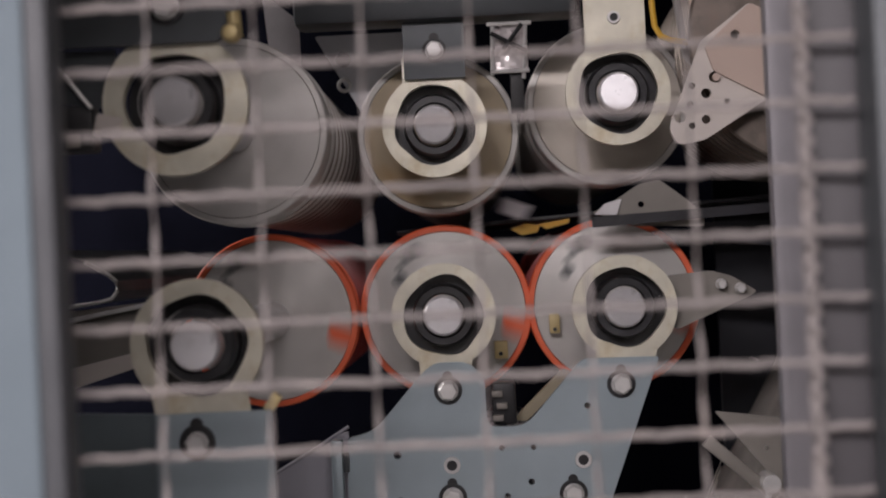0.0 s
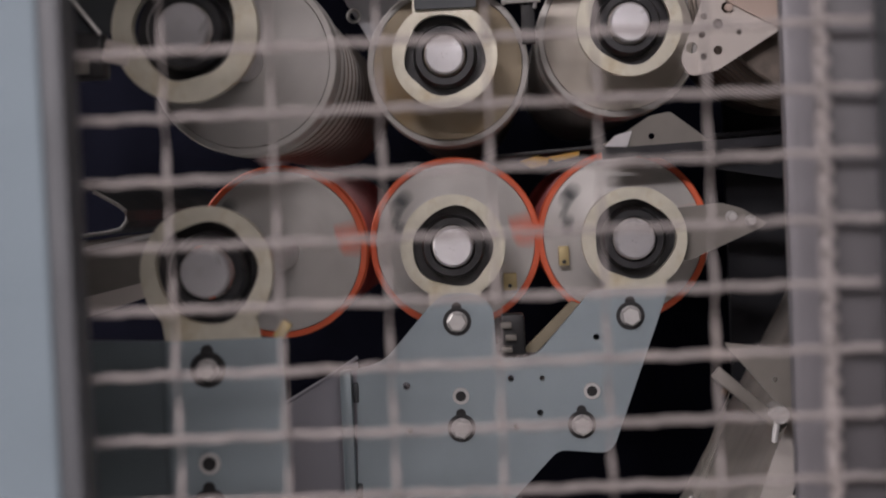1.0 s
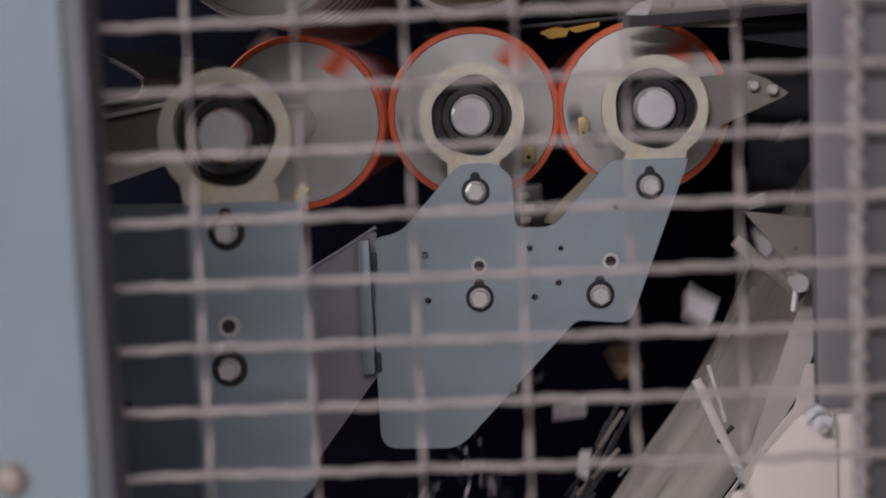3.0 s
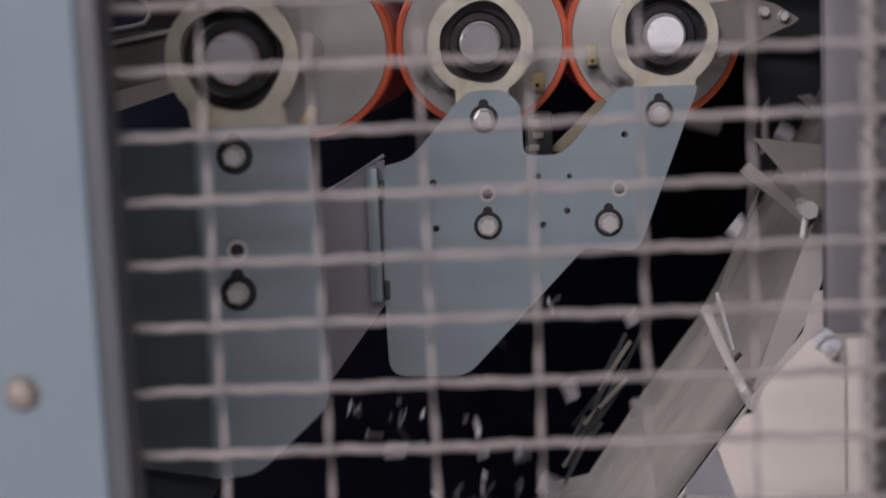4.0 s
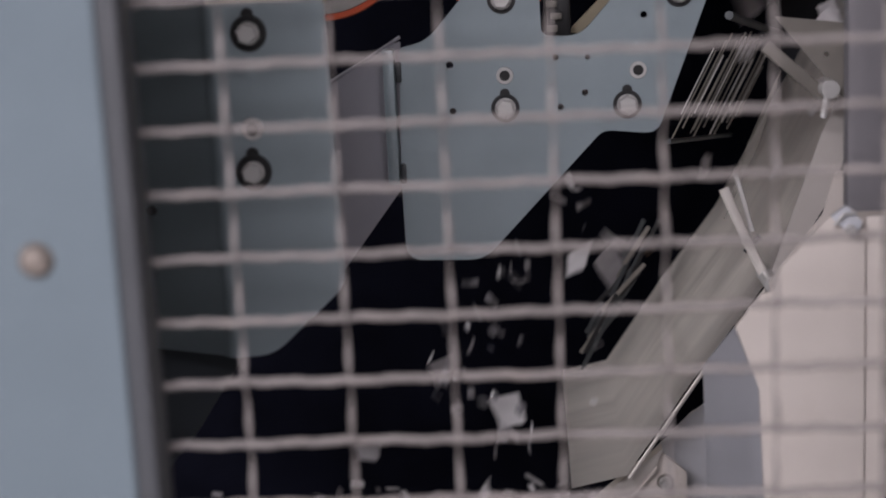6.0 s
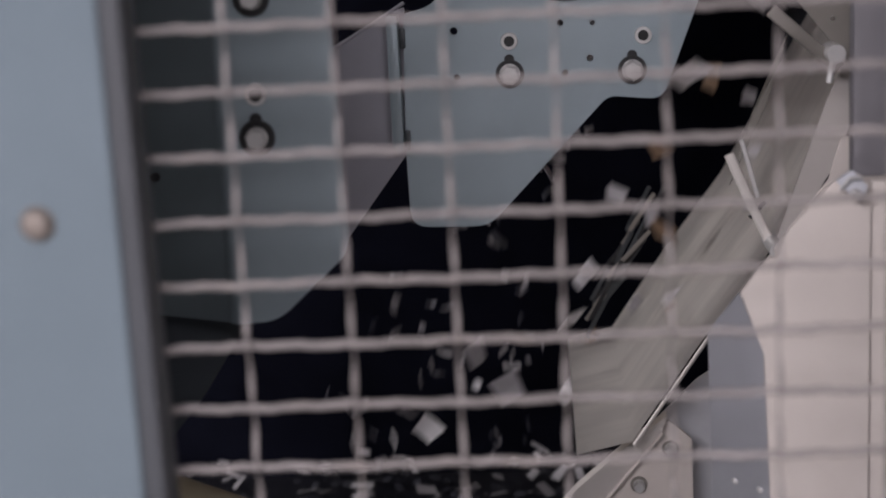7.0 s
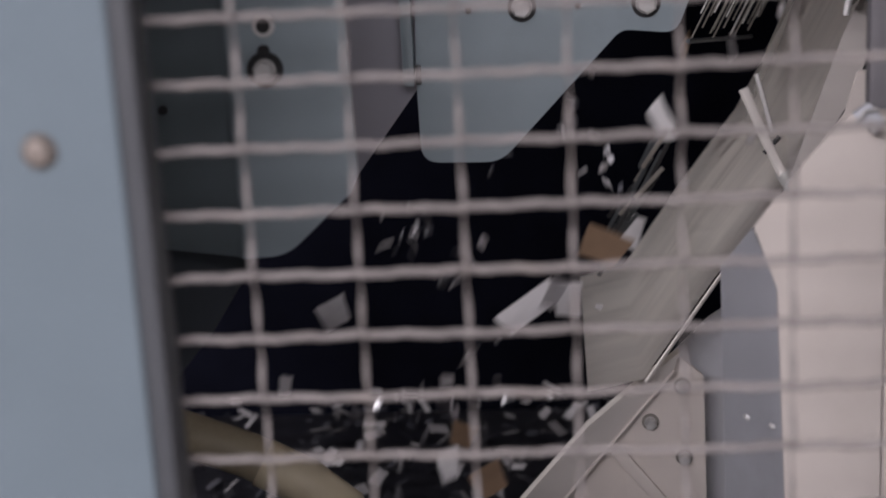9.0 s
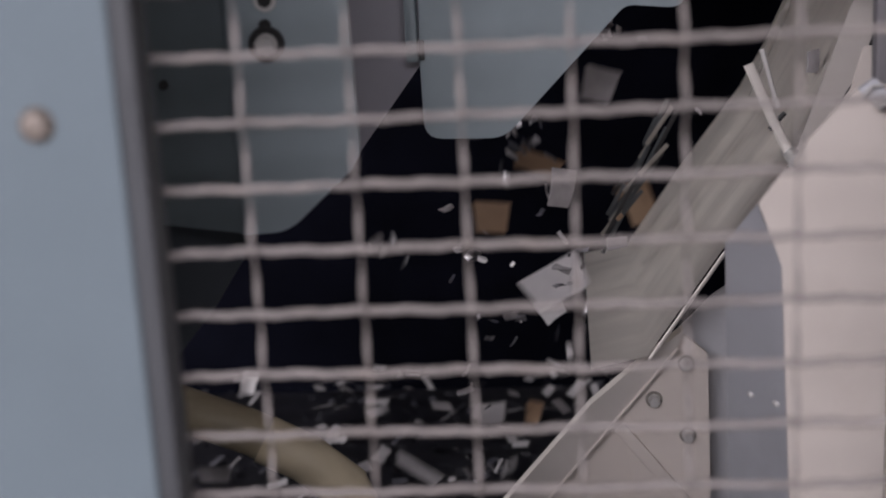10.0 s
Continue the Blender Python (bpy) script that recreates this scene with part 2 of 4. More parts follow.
def rivet_nut(x, y, z, parent, r=0.0078):
    ob = part("rivet_nut", lathe([(y - 0.001, r * 0.55), (y - 0.0028, r * 0.62), (y - 0.0028, r * 0.92), (y - 0.0004, r), (y + 0.004, r), (y + 0.004, r * 0.55), (y - 0.001, r * 0.55)], x, z, 20), M_STEEL, parent, "bright threaded insert")
    part("bore", lathe([(y - 0.0026, 0), (y - 0.0026, r * 0.6), (y + 0.004, r * 0.6), (y + 0.004, 0)], x, z, 14), M_BLACK, ob)
    return ob


# ---- the unseen hall added to close the place, pale to bounce fill light ----
for nm, a in (("floor", (-4, 4, -6, 4, -0.1, 0)), ("ceiling", (-4, 4, -6, 4, 3.4, 3.5)), ("wall_west", (-4.1, -4, -6, 4, 0, 3.4)), ("wall_east", (4, 4.1, -6, 4, 0, 3.4)), ("wall_south", (-4, 4, -6.1, -6, 0, 3.4)), ("wall_north", (-4, 4, 4, 4.1, 0, 3.4))):
    tagged(part(nm, box(*a), M_CONC if nm == "floor" else M_HALL), "plain grey concrete hall floor, unseen, pale to bounce light" if nm == "floor" else "plain painted surface of the machine hall, unseen, pale to bounce light", nm.split("_")[0], kind="structure")

# ---- machine housing: added panels, inner shade put into their near-black colour ----
housing = thing("machine_housing", (0, 0.2, 0), "added steel machine housing closed around the rollers, its shade put into near-black", "machine", kind="structure")
# left side open past y 0 lets the fill in but shields the bracket
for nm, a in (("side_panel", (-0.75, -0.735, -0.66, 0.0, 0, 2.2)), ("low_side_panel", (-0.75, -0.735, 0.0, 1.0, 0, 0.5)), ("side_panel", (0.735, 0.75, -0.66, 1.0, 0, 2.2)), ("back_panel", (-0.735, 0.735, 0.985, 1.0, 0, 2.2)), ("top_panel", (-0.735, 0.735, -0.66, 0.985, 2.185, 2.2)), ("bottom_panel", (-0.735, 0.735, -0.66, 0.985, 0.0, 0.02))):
    part(nm, box(*a, 0.002), M_INNER_SHADE, housing)
part("collecting_belt", box(-0.734, 0.3, 0.0, 0.984, 0.53, 0.55, 0.004), M_BELT, housing, "black rubber belt under the falling scraps")

# panel added only to lift the black behind the chute
part("baffle", box(0.30, 0.734, 0.36, 0.37, 1.25, 1.62, 0.002), M_DIM_GREY, housing, "dim grey panel added behind the chute to lift the black")

# guard frame in front
frame_left = thing("guard_frame", (-0.3, -0.7, 0), "blue-grey painted sheet steel post with a round-headed screw", "frame", kind="structure")
part("post", box(-0.75, -0.162, -0.716, -0.664, 0, 2.2, 0.004), M_BLUE, frame_left)
# dark strip added in place of the post's inner return face
part("edge_trim", box(-0.1635, -0.1525, -0.7135, -0.686, 0, 2.2, 0.003), M_DARK_RETURN, frame_left, "dark grey strip in place of the post's inner return")
part("screw", lathe([(-0.7215, 0), (-0.7205, 0.005), (-0.7175, 0.0078), (-0.714, 0.0085), (-0.714, 0)], -0.198, 1.322, 24), material("dull_brown_screw", (0.22, 0.19, 0.17), 0.5, 0.6, 200, 0.3, 0.3), frame_left, "dull brownish screw head")
frame_right = thing("guard_panel", (0.3, -0.68, 0), "lilac-grey sheet steel panel behind the mesh edge", "panel", kind="structure")
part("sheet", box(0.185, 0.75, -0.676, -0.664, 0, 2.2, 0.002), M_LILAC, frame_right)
# shadow of the return edge put into a dark grey post
part("post", box(0.209, 0.75, -0.716, -0.677, 0, 2.2, 0.006), M_GUN, frame_right, "post with the return's shadow put into its dark grey")
# header and sill are out of view, added to close the front
frame_top = thing("guard_header", (0, -0.69, 2.15), "blue-grey painted header over the mesh", "frame", kind="structure")
part("sheet", box(-0.149, 0.184, -0.716, -0.664, 2.15, 2.2, 0.004), M_BLUE, frame_top)
frame_low = thing("guard_sill", (0, -0.69, 0), "blue-grey painted sill under the mesh", "frame", kind="structure")
part("sheet", box(-0.149, 0.184, -0.716, -0.664, 0.0, 0.8, 0.004), M_BLUE, frame_low)


# ---- crimped wire mesh guard ----
mesh_guard = thing("mesh_guard", (0.02, -0.69, 0.8), "crimped galvanised wire mesh guard with oblong openings", "wire mesh")
PX, PZ, X0, Z0, MY = 0.0490, 0.0293, -0.0153, 1.5202, -0.69
for k in range(-25, 22):
    z = Z0 + k * PZ - 0.0006 * max(0, -6 - k)
    if not 0.8 < z < 2.15:
        continue
    rr = random.Random(k)
    dz, ph, end = rr.uniform(-0.0012, 0.0012), rr.uniform(0, 6), 0.2075 + rr.uniform(-0.002, 0.002)
    pts = []
    for i in range(130):
        x = -0.1528 + (end + 0.1528) * i / 129
        a = math.pi * (x - X0) / PX
        pts.append((x, MY - 0.0012 * math.cos(a + math.pi * k), z + 0.3 * dz + 0.00035 * math.sin(4 * a + ph) + 0.0002 * math.sin(9 * a)))
    part("wire", tube(pts, 0.0018), M_WIRE, mesh_guard)
for j in range(-4, 6):
    x = X0 + j * PX
    if not -0.148 < x < 0.182:
        continue
    rr = random.Random(100 + j)
    ph = rr.uniform(0, 6)
    pts, swell = [], []
    for i in range(300):
        z = 0.79 + 1.37 * i / 299
        a = math.pi * (z - Z0) / PZ
        pts.append((x + 0.0003 * math.sin(2 * a + ph), MY + 0.0012 * math.cos(a + math.pi * j) - 0.0026 * math.cos(2 * a), z))
        swell.append(1 + 0.55 * math.sin(2 * a + 0.5 * math.sin(7 * z + ph)))
    part("wire", tube(pts, 0.00092, swell=swell), M_WIRE, mesh_guard)
pts = [(0.1835 + 0.0015 * math.sin(2 * math.pi * i / 6), MY + 0.0008 * math.cos(2 * math.pi * i / 6), 0.8 + 0.0016 * i) for i in range(842)]
part("edge_wire", tube(pts, 0.0022), M_WIRE, mesh_guard, "wavy edge wire")


# ---- bearings, rollers ----
R_RING, R_HOLE, R_SHAFT = 0.0472, 0.0362, 0.0178


def lobe(b):
    """The uneven, notched bore of a bearing plate."""
    return 0.0008 * math.sin(3 * b) - 0.0016 * max(0, math.sin(2 * b + 0.4)) ** 6 + 0.0008 * math.sin(5 * b + 1)


def bearing(x, y, z, up, wide=0.034, reach=0.075, phase=0.0, label="", spread=0.0, big=0.0):
    """A flanged bearing plate whose neck points down or up (up = -1 or 1), with a dark bearing in it."""
    th = thing("roller_bearing", (x, y, z), label or "yellow-zinc bearing ring with a black seal around the shaft", "bearing", "roller bearings")
    n = 72
    bm = bmesh.new()
    angles = [2 * math.pi * k / n + up * math.pi / 2 for k in range(n)]
    rims = []
    for yy in (y, y + 0.011):
        inner = [bm.verts.new((x + (R_HOLE + lobe(b + phase)) * math.cos(b), yy, z + (R_HOLE + lobe(b + phase)) * math.sin(b))) for b in angles]
        outer = [bm.verts.new((x + (R_RING + big) * math.cos(b), yy, z + (R_RING + big) * math.sin(b))) for b in angles]
        rims.append((inner, outer))
        for k in range(n):
            bm.faces.new((inner[k], inner[(k + 1) % n], outer[(k + 1) % n], outer[k]))
        # the neck joins the ring between the angles that it covers
        cover = [k for k in range(-n // 4, n // 4 + 1) if abs((R_RING + big) * math.sin(2 * math.pi * k / n)) <= wide]
        chain = [outer[k] for k in cover]
        if chain[0].co.x < chain[-1].co.x:
            chain = chain[::-1]
        for p, q in zip(chain, chain[1:]):
            t0, t1 = ((x + wide - p.co.x) / (2 * wide), (x + wide - q.co.x) / (2 * wide))
            lo = [bm.verts.new((x + wide * (1 - 2 * min(1, max(0, t))) + spread, yy, z + up * reach)) for t in (t0, t1)]
            bm.faces.new((p, q, lo[1], lo[0]))
    for which in (0, 1):
        for k in range(n):
            bm.faces.new((rims[0][which][k], rims[0][which][(k + 1) % n], rims[1][which][(k + 1) % n], rims[1][which][k]))
    part("ring", bm, M_ZINC, th)
    part("seal", lathe([(y + 0.006, 0.019), (y + 0.002, 0.0205), (y + 0.002, 0.0262), (y + 0.006, 0.028), (y + 0.024, 0.029), (y + 0.024, 0.0385)], x, z), M_SEAL, th, "black bearing seal")
    return th


def roller(x, z, front, rim, face_mat, tyre_mat, label, ribs, face=0.115, grain=0.0):
    """A turning shaft with a stack of discs on it; built round its own axis."""
    th = thing("sorting_roller", (x, 0.115, z), label, "roller", "driven rollers")
    sh = lathe([(front - 0.004, 0), (front - 0.004, R_SHAFT - 0.0018), (front - 0.0022, R_SHAFT), (0.95, R_SHAFT), (0.95, 0)], x, z, 40)
    part("shaft", sh, shaft_material("shaft_end", grain), th)
    r = rim
    f = face
    disc = part("end_disc", lathe([(f, R_SHAFT), (f, r - 0.0068), (f + 0.002, r - 0.0063), (f + 0.015, r - 0.0063), (f + 0.015, R_SHAFT)], x, z, 64), face_mat, th)
    part("rim", lathe([(f + 0.002, r - 0.0062), (f - 0.0005, r - 0.0058), (f - 0.0005, r - 0.0012), (f + 0.001, r), (f + 0.013, r), (f + 0.015, r - 0.0062)], x, z, 64), tyre_mat, disc)
    if tyre_mat is M_ORANGE:
        a = radians(-15)
        patch = [Vector((x + q * math.cos(a + w), z + q * math.sin(a + w))) for q, w in ((r - 0.001, -0.13), (r - 0.0005, 0.0), (r - 0.001, 0.13), (r - 0.027, 0.19), (r - 0.029, 0.02), (r - 0.023, -0.15))]
        part("painted_mark", sheet(rounded(patch, 0.002), f - 0.0012, 0.002), M_ORANGE, disc, "orange mark on the disc")
        for k, (q, w) in enumerate(((0.062, 2.3), (0.055, 2.5), (0.066, 2.05))):
            part("smudge", sheet(circle(x + q * math.cos(w), z + q * math.sin(w), 0.004 + 0.002 * k, 10, 0.001), f - 0.0008, 0.001), M_GUN, disc)
    if tyre_mat is not M_ORANGE:
        part("drum", lathe([(f + 0.016, r - 0.002), (f + 0.018, r - 0.001), (f + 0.052, r - 0.001), (f + 0.054, r + 0.001), (f + 0.060, r + 0.001), (f + 0.062, r - 0.006), (f + 0.062, 0.05)], x, z, 64), M_DISC, th)
    first, pitch = (0.15, 0.030) if tyre_mat is M_ORANGE else (f + 0.074, 0.021)
    for k in range(ribs):
        y0 = first + k * pitch
        part("disc", lathe([(y0, R_SHAFT), (y0, r - 0.005), (y0 + 0.001, r - 0.0015), (y0 + 0.005, r - 0.0015), (y0 + 0.006, r - 0.005), (y0 + 0.006, R_SHAFT)], x, z, 48), (M_ORANGE if k < 1 else M_RED) if tyre_mat is M_ORANGE else (M_DISC, M_FIN)[k % 2], th)
    part("core", lathe([(f + 0.015, 0.05), (0.9, 0.05)], x, z, 32), M_BLACK, th)
    return th


FL, FM = -0.303, 0.0
LOW = [(-0.169, 1.462, FL), (-0.001, 1.463, FM), (0.162, 1.463, FM)]
UPP = [(-0.176, 1.634, FL), (-0.001, 1.635, FM), (0.165, 1.656, FM)]
rollers = []
for i, (x, z, f) in enumerate(LOW):
    bearing(x, f, z, -1, wide=(0.036, 0.027, 0.030)[i], reach=(0.062, 0.068, 0.062)[i], phase=1.3 * i, spread=(0.004, 0, -0.004)[i])
    rollers.append((roller(x, z, f - 0.004, 0.0835, M_DISC, M_ORANGE, "grey steel disc roller with orange rubber rims", 20, (0.095, 0.115, 0.115)[i], (60, 63, 35)[i]), -1, x, z))
for i, (x, z, f) in enumerate(UPP):
    bearing(x, f, z, 1, wide=(0.030, 0.03, 0.03)[i], reach=(0.056, 0.062, 0.13)[i], phase=2 + i, big=(0.0045, 0, 0)[i])
    rollers.append((roller(x, z, f - 0.004, (0.082, 0.0785, 0.0785)[i], (M_DISC, M_RUSTY, M_WARM)[i], M_DISC, ("bare steel disc roller in the upper row", "brown-stained steel disc roller in the upper row", "bare steel disc roller in the upper row")[i], (34, 30, 30)[i], (-0.04, 0.115, 0.115)[i], (120, 160, 147)[i]), 1, x, z))


# ---- bracket plates ----
main = thing("bearing_bracket", (0.03, 0, 1.164), "blue-grey zinc bracket plate with two bolted lobes", "bracket")
outline = rounded([(-0.092, 1.357), (-0.068, 1.362), (-0.05, 1.382), (-0.024, 1.411), (-0.012, 1.421), (0.018, 1.421), (0.033, 1.408), (0.034, 1.362), (0.068, 1.361), (0.121, 1.419), (0.19, 1.418), (0.134, 1.272), (0.086, 1.277), (-0.024, 1.163), (-0.095, 1.165), (-0.096, 1.236)],
                  [0.004, 0.015, 0.01, 0.012, 0.014, 0.014, 0.012, 0.008, 0.012, 0.006, 0.003, 0.012, 0.008, 0.014, 0.016, 0.002])
HOLES = [(-0.048, 1.340, 0.0036), (-0.047, 1.299, 0.0032), (0.074, 1.342, 0.0025), (0.071, 1.311, 0.003), (0.049, 1.299, 0.003), (0.046, 1.343, 0.003), (0.124, 1.377, 0.003)]
part("plate", sheet(outline, -0.006, 0.006, [circle(a, b, r, 14) for a, b, r in HOLES]), M_PLATE, main)
for a, b, tw in ((0, 1.396, 0.1), (0.155, 1.395, 0.4), (0, 1.300, 0.25), (0.108, 1.299, 0.5)):
    hex_bolt("bolt", a, -0.006, b, main, 0.0092, tw)
for a, b in ((0.0005, 1.329), (0.118, 1.329)):
    rivet_nut(a, -0.006, b, main)
fold = part("folded_edge", box(-0.1065, -0.0965, -0.018, 0.0, 1.236, 1.357, 0.002), M_PLATE, main, "folded plate edge with weld tabs")
for b in (1.336, 1.245):
    part("weld_tab", box(-0.0962, -0.091, -0.011, -0.0062, b - 0.009, b + 0.009, 0.0015), M_GUN, fold)

web = thing("web_plate", (-0.13, 0.01, 1.15), "grey shaded web plate behind the folded bracket edge", "plate")
part("plate", sheet(rounded([(-0.19, 1.308), (-0.156, 1.328), (-0.103, 1.359), (-0.092, 1.362), (-0.0965, 1.23), (-0.158, 1.15), (-0.20, 1.13), (-0.22, 1.3)], 0.002), 0.008, 0.005), M_WEB, web)

part("top_edge", tube([(-0.19, 0.006, 1.309), (-0.156, 0.006, 1.329), (-0.122, 0.006, 1.348), (-0.092, 0.010, 1.366)], 0.0016, 8), M_WEB, web, "bright rounded upper edge")

left = thing("bearing_bracket", (-0.2, FL, 1.16), "wide blue-grey bracket plate bolted under a bearing", "bracket")
part("plate", sheet(rounded([(-0.195, 1.4145), (-0.117, 1.4145), (-0.113, 1.213), (-0.168, 1.163), (-0.195, 1.162)], [0, 0.002, 0.012, 0.018, 0]), FL - 0.006, 0.006, [circle(-0.1718, 1.3275, 0.006, 16)]), M_PLATE, left)
wing = bmesh.new()
prev = None
for k in range(9):
    w = k / 8
    x, y = (-0.195 - 0.012 * w, FL - 0.006 + 0.010 * w * w) if k < 8 else (-0.36, FL + 0.075)
    a, b = wing.verts.new((x, y, 1.4145)), wing.verts.new((x, y, 1.1615))
    if prev:
        wing.faces.new((prev[0], a, b, prev[1]))
    prev = (a, b)
ex = bmesh.ops.extrude_face_region(wing, geom=wing.faces[:])
bmesh.ops.translate(wing, verts=[v for v in ex["geom"] if isinstance(v, bmesh.types.BMVert)], vec=(0.001, 0.006, 0))
part("bent_wing", wing, M_PLATE, left, "side of the bracket bent back")
for b in (1.394, 1.297):
    hex_bolt("bolt", -0.170 - 0.003 * (b < 1.3), FL - 0.006, b, left, 0.0078, 0.3, ring=1.62)
rivet_nut(-0.1718, FL - 0.006, 1.3275, left, 0.0082)
# black disc puts the dark of a hole in the wing into colour
part("hole_plug", lathe([(-0.2815, 0), (-0.2815, 0.0036), (-0.27, 0.0036), (-0.27, 0)], -0.2555, 1.267, 14), M_BLACK, left)
# this plate lies in shade, which is put into its dark colour
part("lower_web", sheet(rounded([(-0.36, 1.17), (-0.195, 1.17), (-0.206, 1.142), (-0.241, 1.089), (-0.279, 1.044), (-0.36, 0.95)], 0.004), -0.25, 0.004), M_SHADE, left, "blue-grey plate behind the lower edge, its shade put into the dark colour")
part("clip", box(-0.004, 0.004, -0.004, 0.004, -0.007, 0.007, 0.0015, Matrix.Translation((-0.117, FL + 0.004, 1.419)) @ Matrix.Rotation(radians(35), 4, "Y")), M_BRASS, left, "yellowish clip")

upleft = thing("upper_bracket", (-0.2, FL, 1.68), "dark grey upper bracket plate with a bolt", "bracket")
part("plate", sheet(rounded([(-0.33, 1.675), (-0.143, 1.675), (-0.128, 1.687), (-0.128, 1.9), (-0.33, 1.9)], 0.003), FL - 0.008, 0.008), M_GUN, upleft)
hex_bolt("bolt", -0.178, FL - 0.008, 1.701, upleft, 0.0098)
part("knob", lathe([(FL - 0.030, 0), (FL - 0.028, 0.005), (FL - 0.022, 0.0072), (FL - 0.015, 0.0065), (FL - 0.009, 0.004), (FL - 0.009, 0)], -0.1305, 1.678, 18), M_BRASS, upleft, "brass knob")
part("fitting", tube([(-0.130, FL - 0.012, 1.694), (-0.129, FL - 0.012, 1.676)], 0.005, 10), M_BRASS, upleft, "brass fitting")

upmid = thing("upper_beam", (0.0, 0, 1.7), "dark grey steel cross beam above the rollers", "beam")
part("beam", box(-0.122, 0.13, -0.02, 0.03, 1.727, 1.80, 0.006), M_GUN, upmid)
part("lug", sheet(rounded([(-0.026, 1.676), (0.029, 1.676), (0.029, 1.727), (-0.026, 1.727)], 0.002), -0.006, 0.008), M_GUN, upmid)
hex_bolt("bolt", 0.002, -0.006, 1.701, upmid, 0.008)

cable = thing("yellow_cable", (0.2, -0.01, 1.69), "yellow plastic cable bent round a bearing", "cable")
part("sheath", tube([(0.197, -0.012, 1.76), (0.1975, -0.012, 1.73), (0.199, -0.012, 1.712), (0.204, -0.012, 1.703), (0.213, -0.01, 1.699), (0.225, 0.0, 1.6985), (0.24, 0.03, 1.699)], 0.0028, 8), M_YELLOW, cable)

rivet_nut(0.164, 0.0, 1.7235, upmid, 0.006)
bundle = thing("cable_bundle", (0.25, 0.05, 1.7), "bundle of grey and pinkish cables behind the gusset", "cables")
rr = random.Random(31)
for k in range(9):
    x0, y0 = 0.225 + 0.011 * k + rr.uniform(-0.003, 0.003), 0.012 + 0.006 * (k % 3)
    part("cable", tube([(x0 - 0.02, y0, 1.83), (x0 - 0.008, y0, 1.78), (x0, y0, 1.74), (x0 + 0.012 + rr.uniform(-0.006, 0.01), y0 + 0.01, 1.69), (x0 + 0.04, y0 + 0.03, 1.645)], rr.uniform(0.0028, 0.0045), 8), (M_CABLE, M_PEACH, M_FIN)[k % 3], bundle)

tri = thing("perforated_bracket", (0.25, -0.02, 1.6), "cream perforated gusset bracket with drilled holes", "bracket")
HO = [(0.267, 1.699, 0.004), (0.248, 1.663, 0.005), (0.240, 1.649, 0.0045), (0.239, 1.626, 0.004), (0.216, 1.629, 0.005), (0.228, 1.656, 0.003), (0.2265, 1.621, 0.003), (0.2255, 1.640, 0.003), (0.258, 1.641, 0.0025)]
part("plate", sheet(rounded([(0.281, 1.727), (0.33, 1.70), (0.33, 1.655), (0.298, 1.644), (0.237, 1.608), (0.212, 1.604), (0.206, 1.620), (0.237, 1.695)], [0.003, 0, 0, 0.004, 0.004, 0.01, 0.006, 0.004]), -0.024, 0.004, [circle(a, b, r, 14) for a, b, r in HO]), M_CREAM, tri)
part("upper_leaf", sheet(rounded([(0.281, 1.7265), (0.33, 1.70), (0.33, 1.66), (0.292, 1.643), (0.247, 1.668), (0.24, 1.69)], 0.004), -0.0285, 0.004, [circle(0.267, 1.699, 0.004, 14), circle(0.249, 1.6625, 0.0035, 14)]), M_PEACH, tri, "peach primed leaf")

fins = thing("finned_roller", (0.33, 0.1, 1.7), "brown finned guide roller behind the gusset", "roller")
for k in range(13):
    y0 = 0.0 + 0.024 * k
    part("fin", lathe([(y0, 0.06), (y0, 0.118), (y0 + 0.002, 0.12), (y0 + 0.007, 0.12), (y0 + 0.008, 0.06)], 0.35, 1.700, 48), M_FIN, fins)
part("core", lathe([(-0.004, 0), (-0.004, 0.061), (0.45, 0.061), (0.45, 0)], 0.35, 1.700, 32), M_GUN, fins)

arm = thing("stay_bracket", (0.24, 0.02, 1.44), "cream steel arm with two small bolts, its shadow put into dull beige", "bracket")
# dull beige puts the shadow on this arm into its colour
part("plate", sheet(rounded([(0.2, 1.489), (0.243, 1.492), (0.262, 1.486), (0.283, 1.472), (0.278, 1.468), (0.21, 1.440), (0.2, 1.447)], [0, 0.004, 0.004, 0.002, 0.002, 0.004, 0]), 0.016, 0.005), M_DULL, arm)
for a, b in ((0.251, 1.4795), (0.268, 1.475)):
    hex_bolt("bolt", a, 0.016, b, arm, 0.0048, 0.2, seat=False)

box_ = thing("sensor_bracket", (0.07, -0.025, 1.7), "crumpled clear film over a small braced metal bracket", "sensor")
for nm, a, b in (("post", (0.0529, -0.025, 1.674), (0.0546, -0.025, 1.717)), ("post", (0.0803, -0.025, 1.670), (0.0838, -0.025, 1.719)), ("brace", (0.0529, -0.033, 1.710), (0.0838, -0.033, 1.693)), ("brace", (0.0803, -0.033, 1.717), (0.0632, -0.033, 1.6956)), ("bar", (0.0494, -0.027, 1.7188), (0.0889, -0.027, 1.7188)), ("bar", (0.0512, -0.027, 1.6767), (0.0855, -0.027, 1.6767))):
    part(nm, tube([a, b], 0.0019, 8), M_STEEL if nm != "brace" else M_BLACK, box_)
fm = bmesh.new()
bmesh.ops.create_grid(fm, x_segments=9, y_segments=9, size=0.5)
for v in fm.verts:
    u, w = v.co.x, v.co.y
    v.co = Vector((0.0692 + 0.031 * u, -0.023 + 0.006 * noise.noise(Vector((u * 5, w * 5, 1))), 1.698 + 0.043 * w))
bmesh.ops.solidify(fm, geom=fm.faces[:], thickness=0.0008)
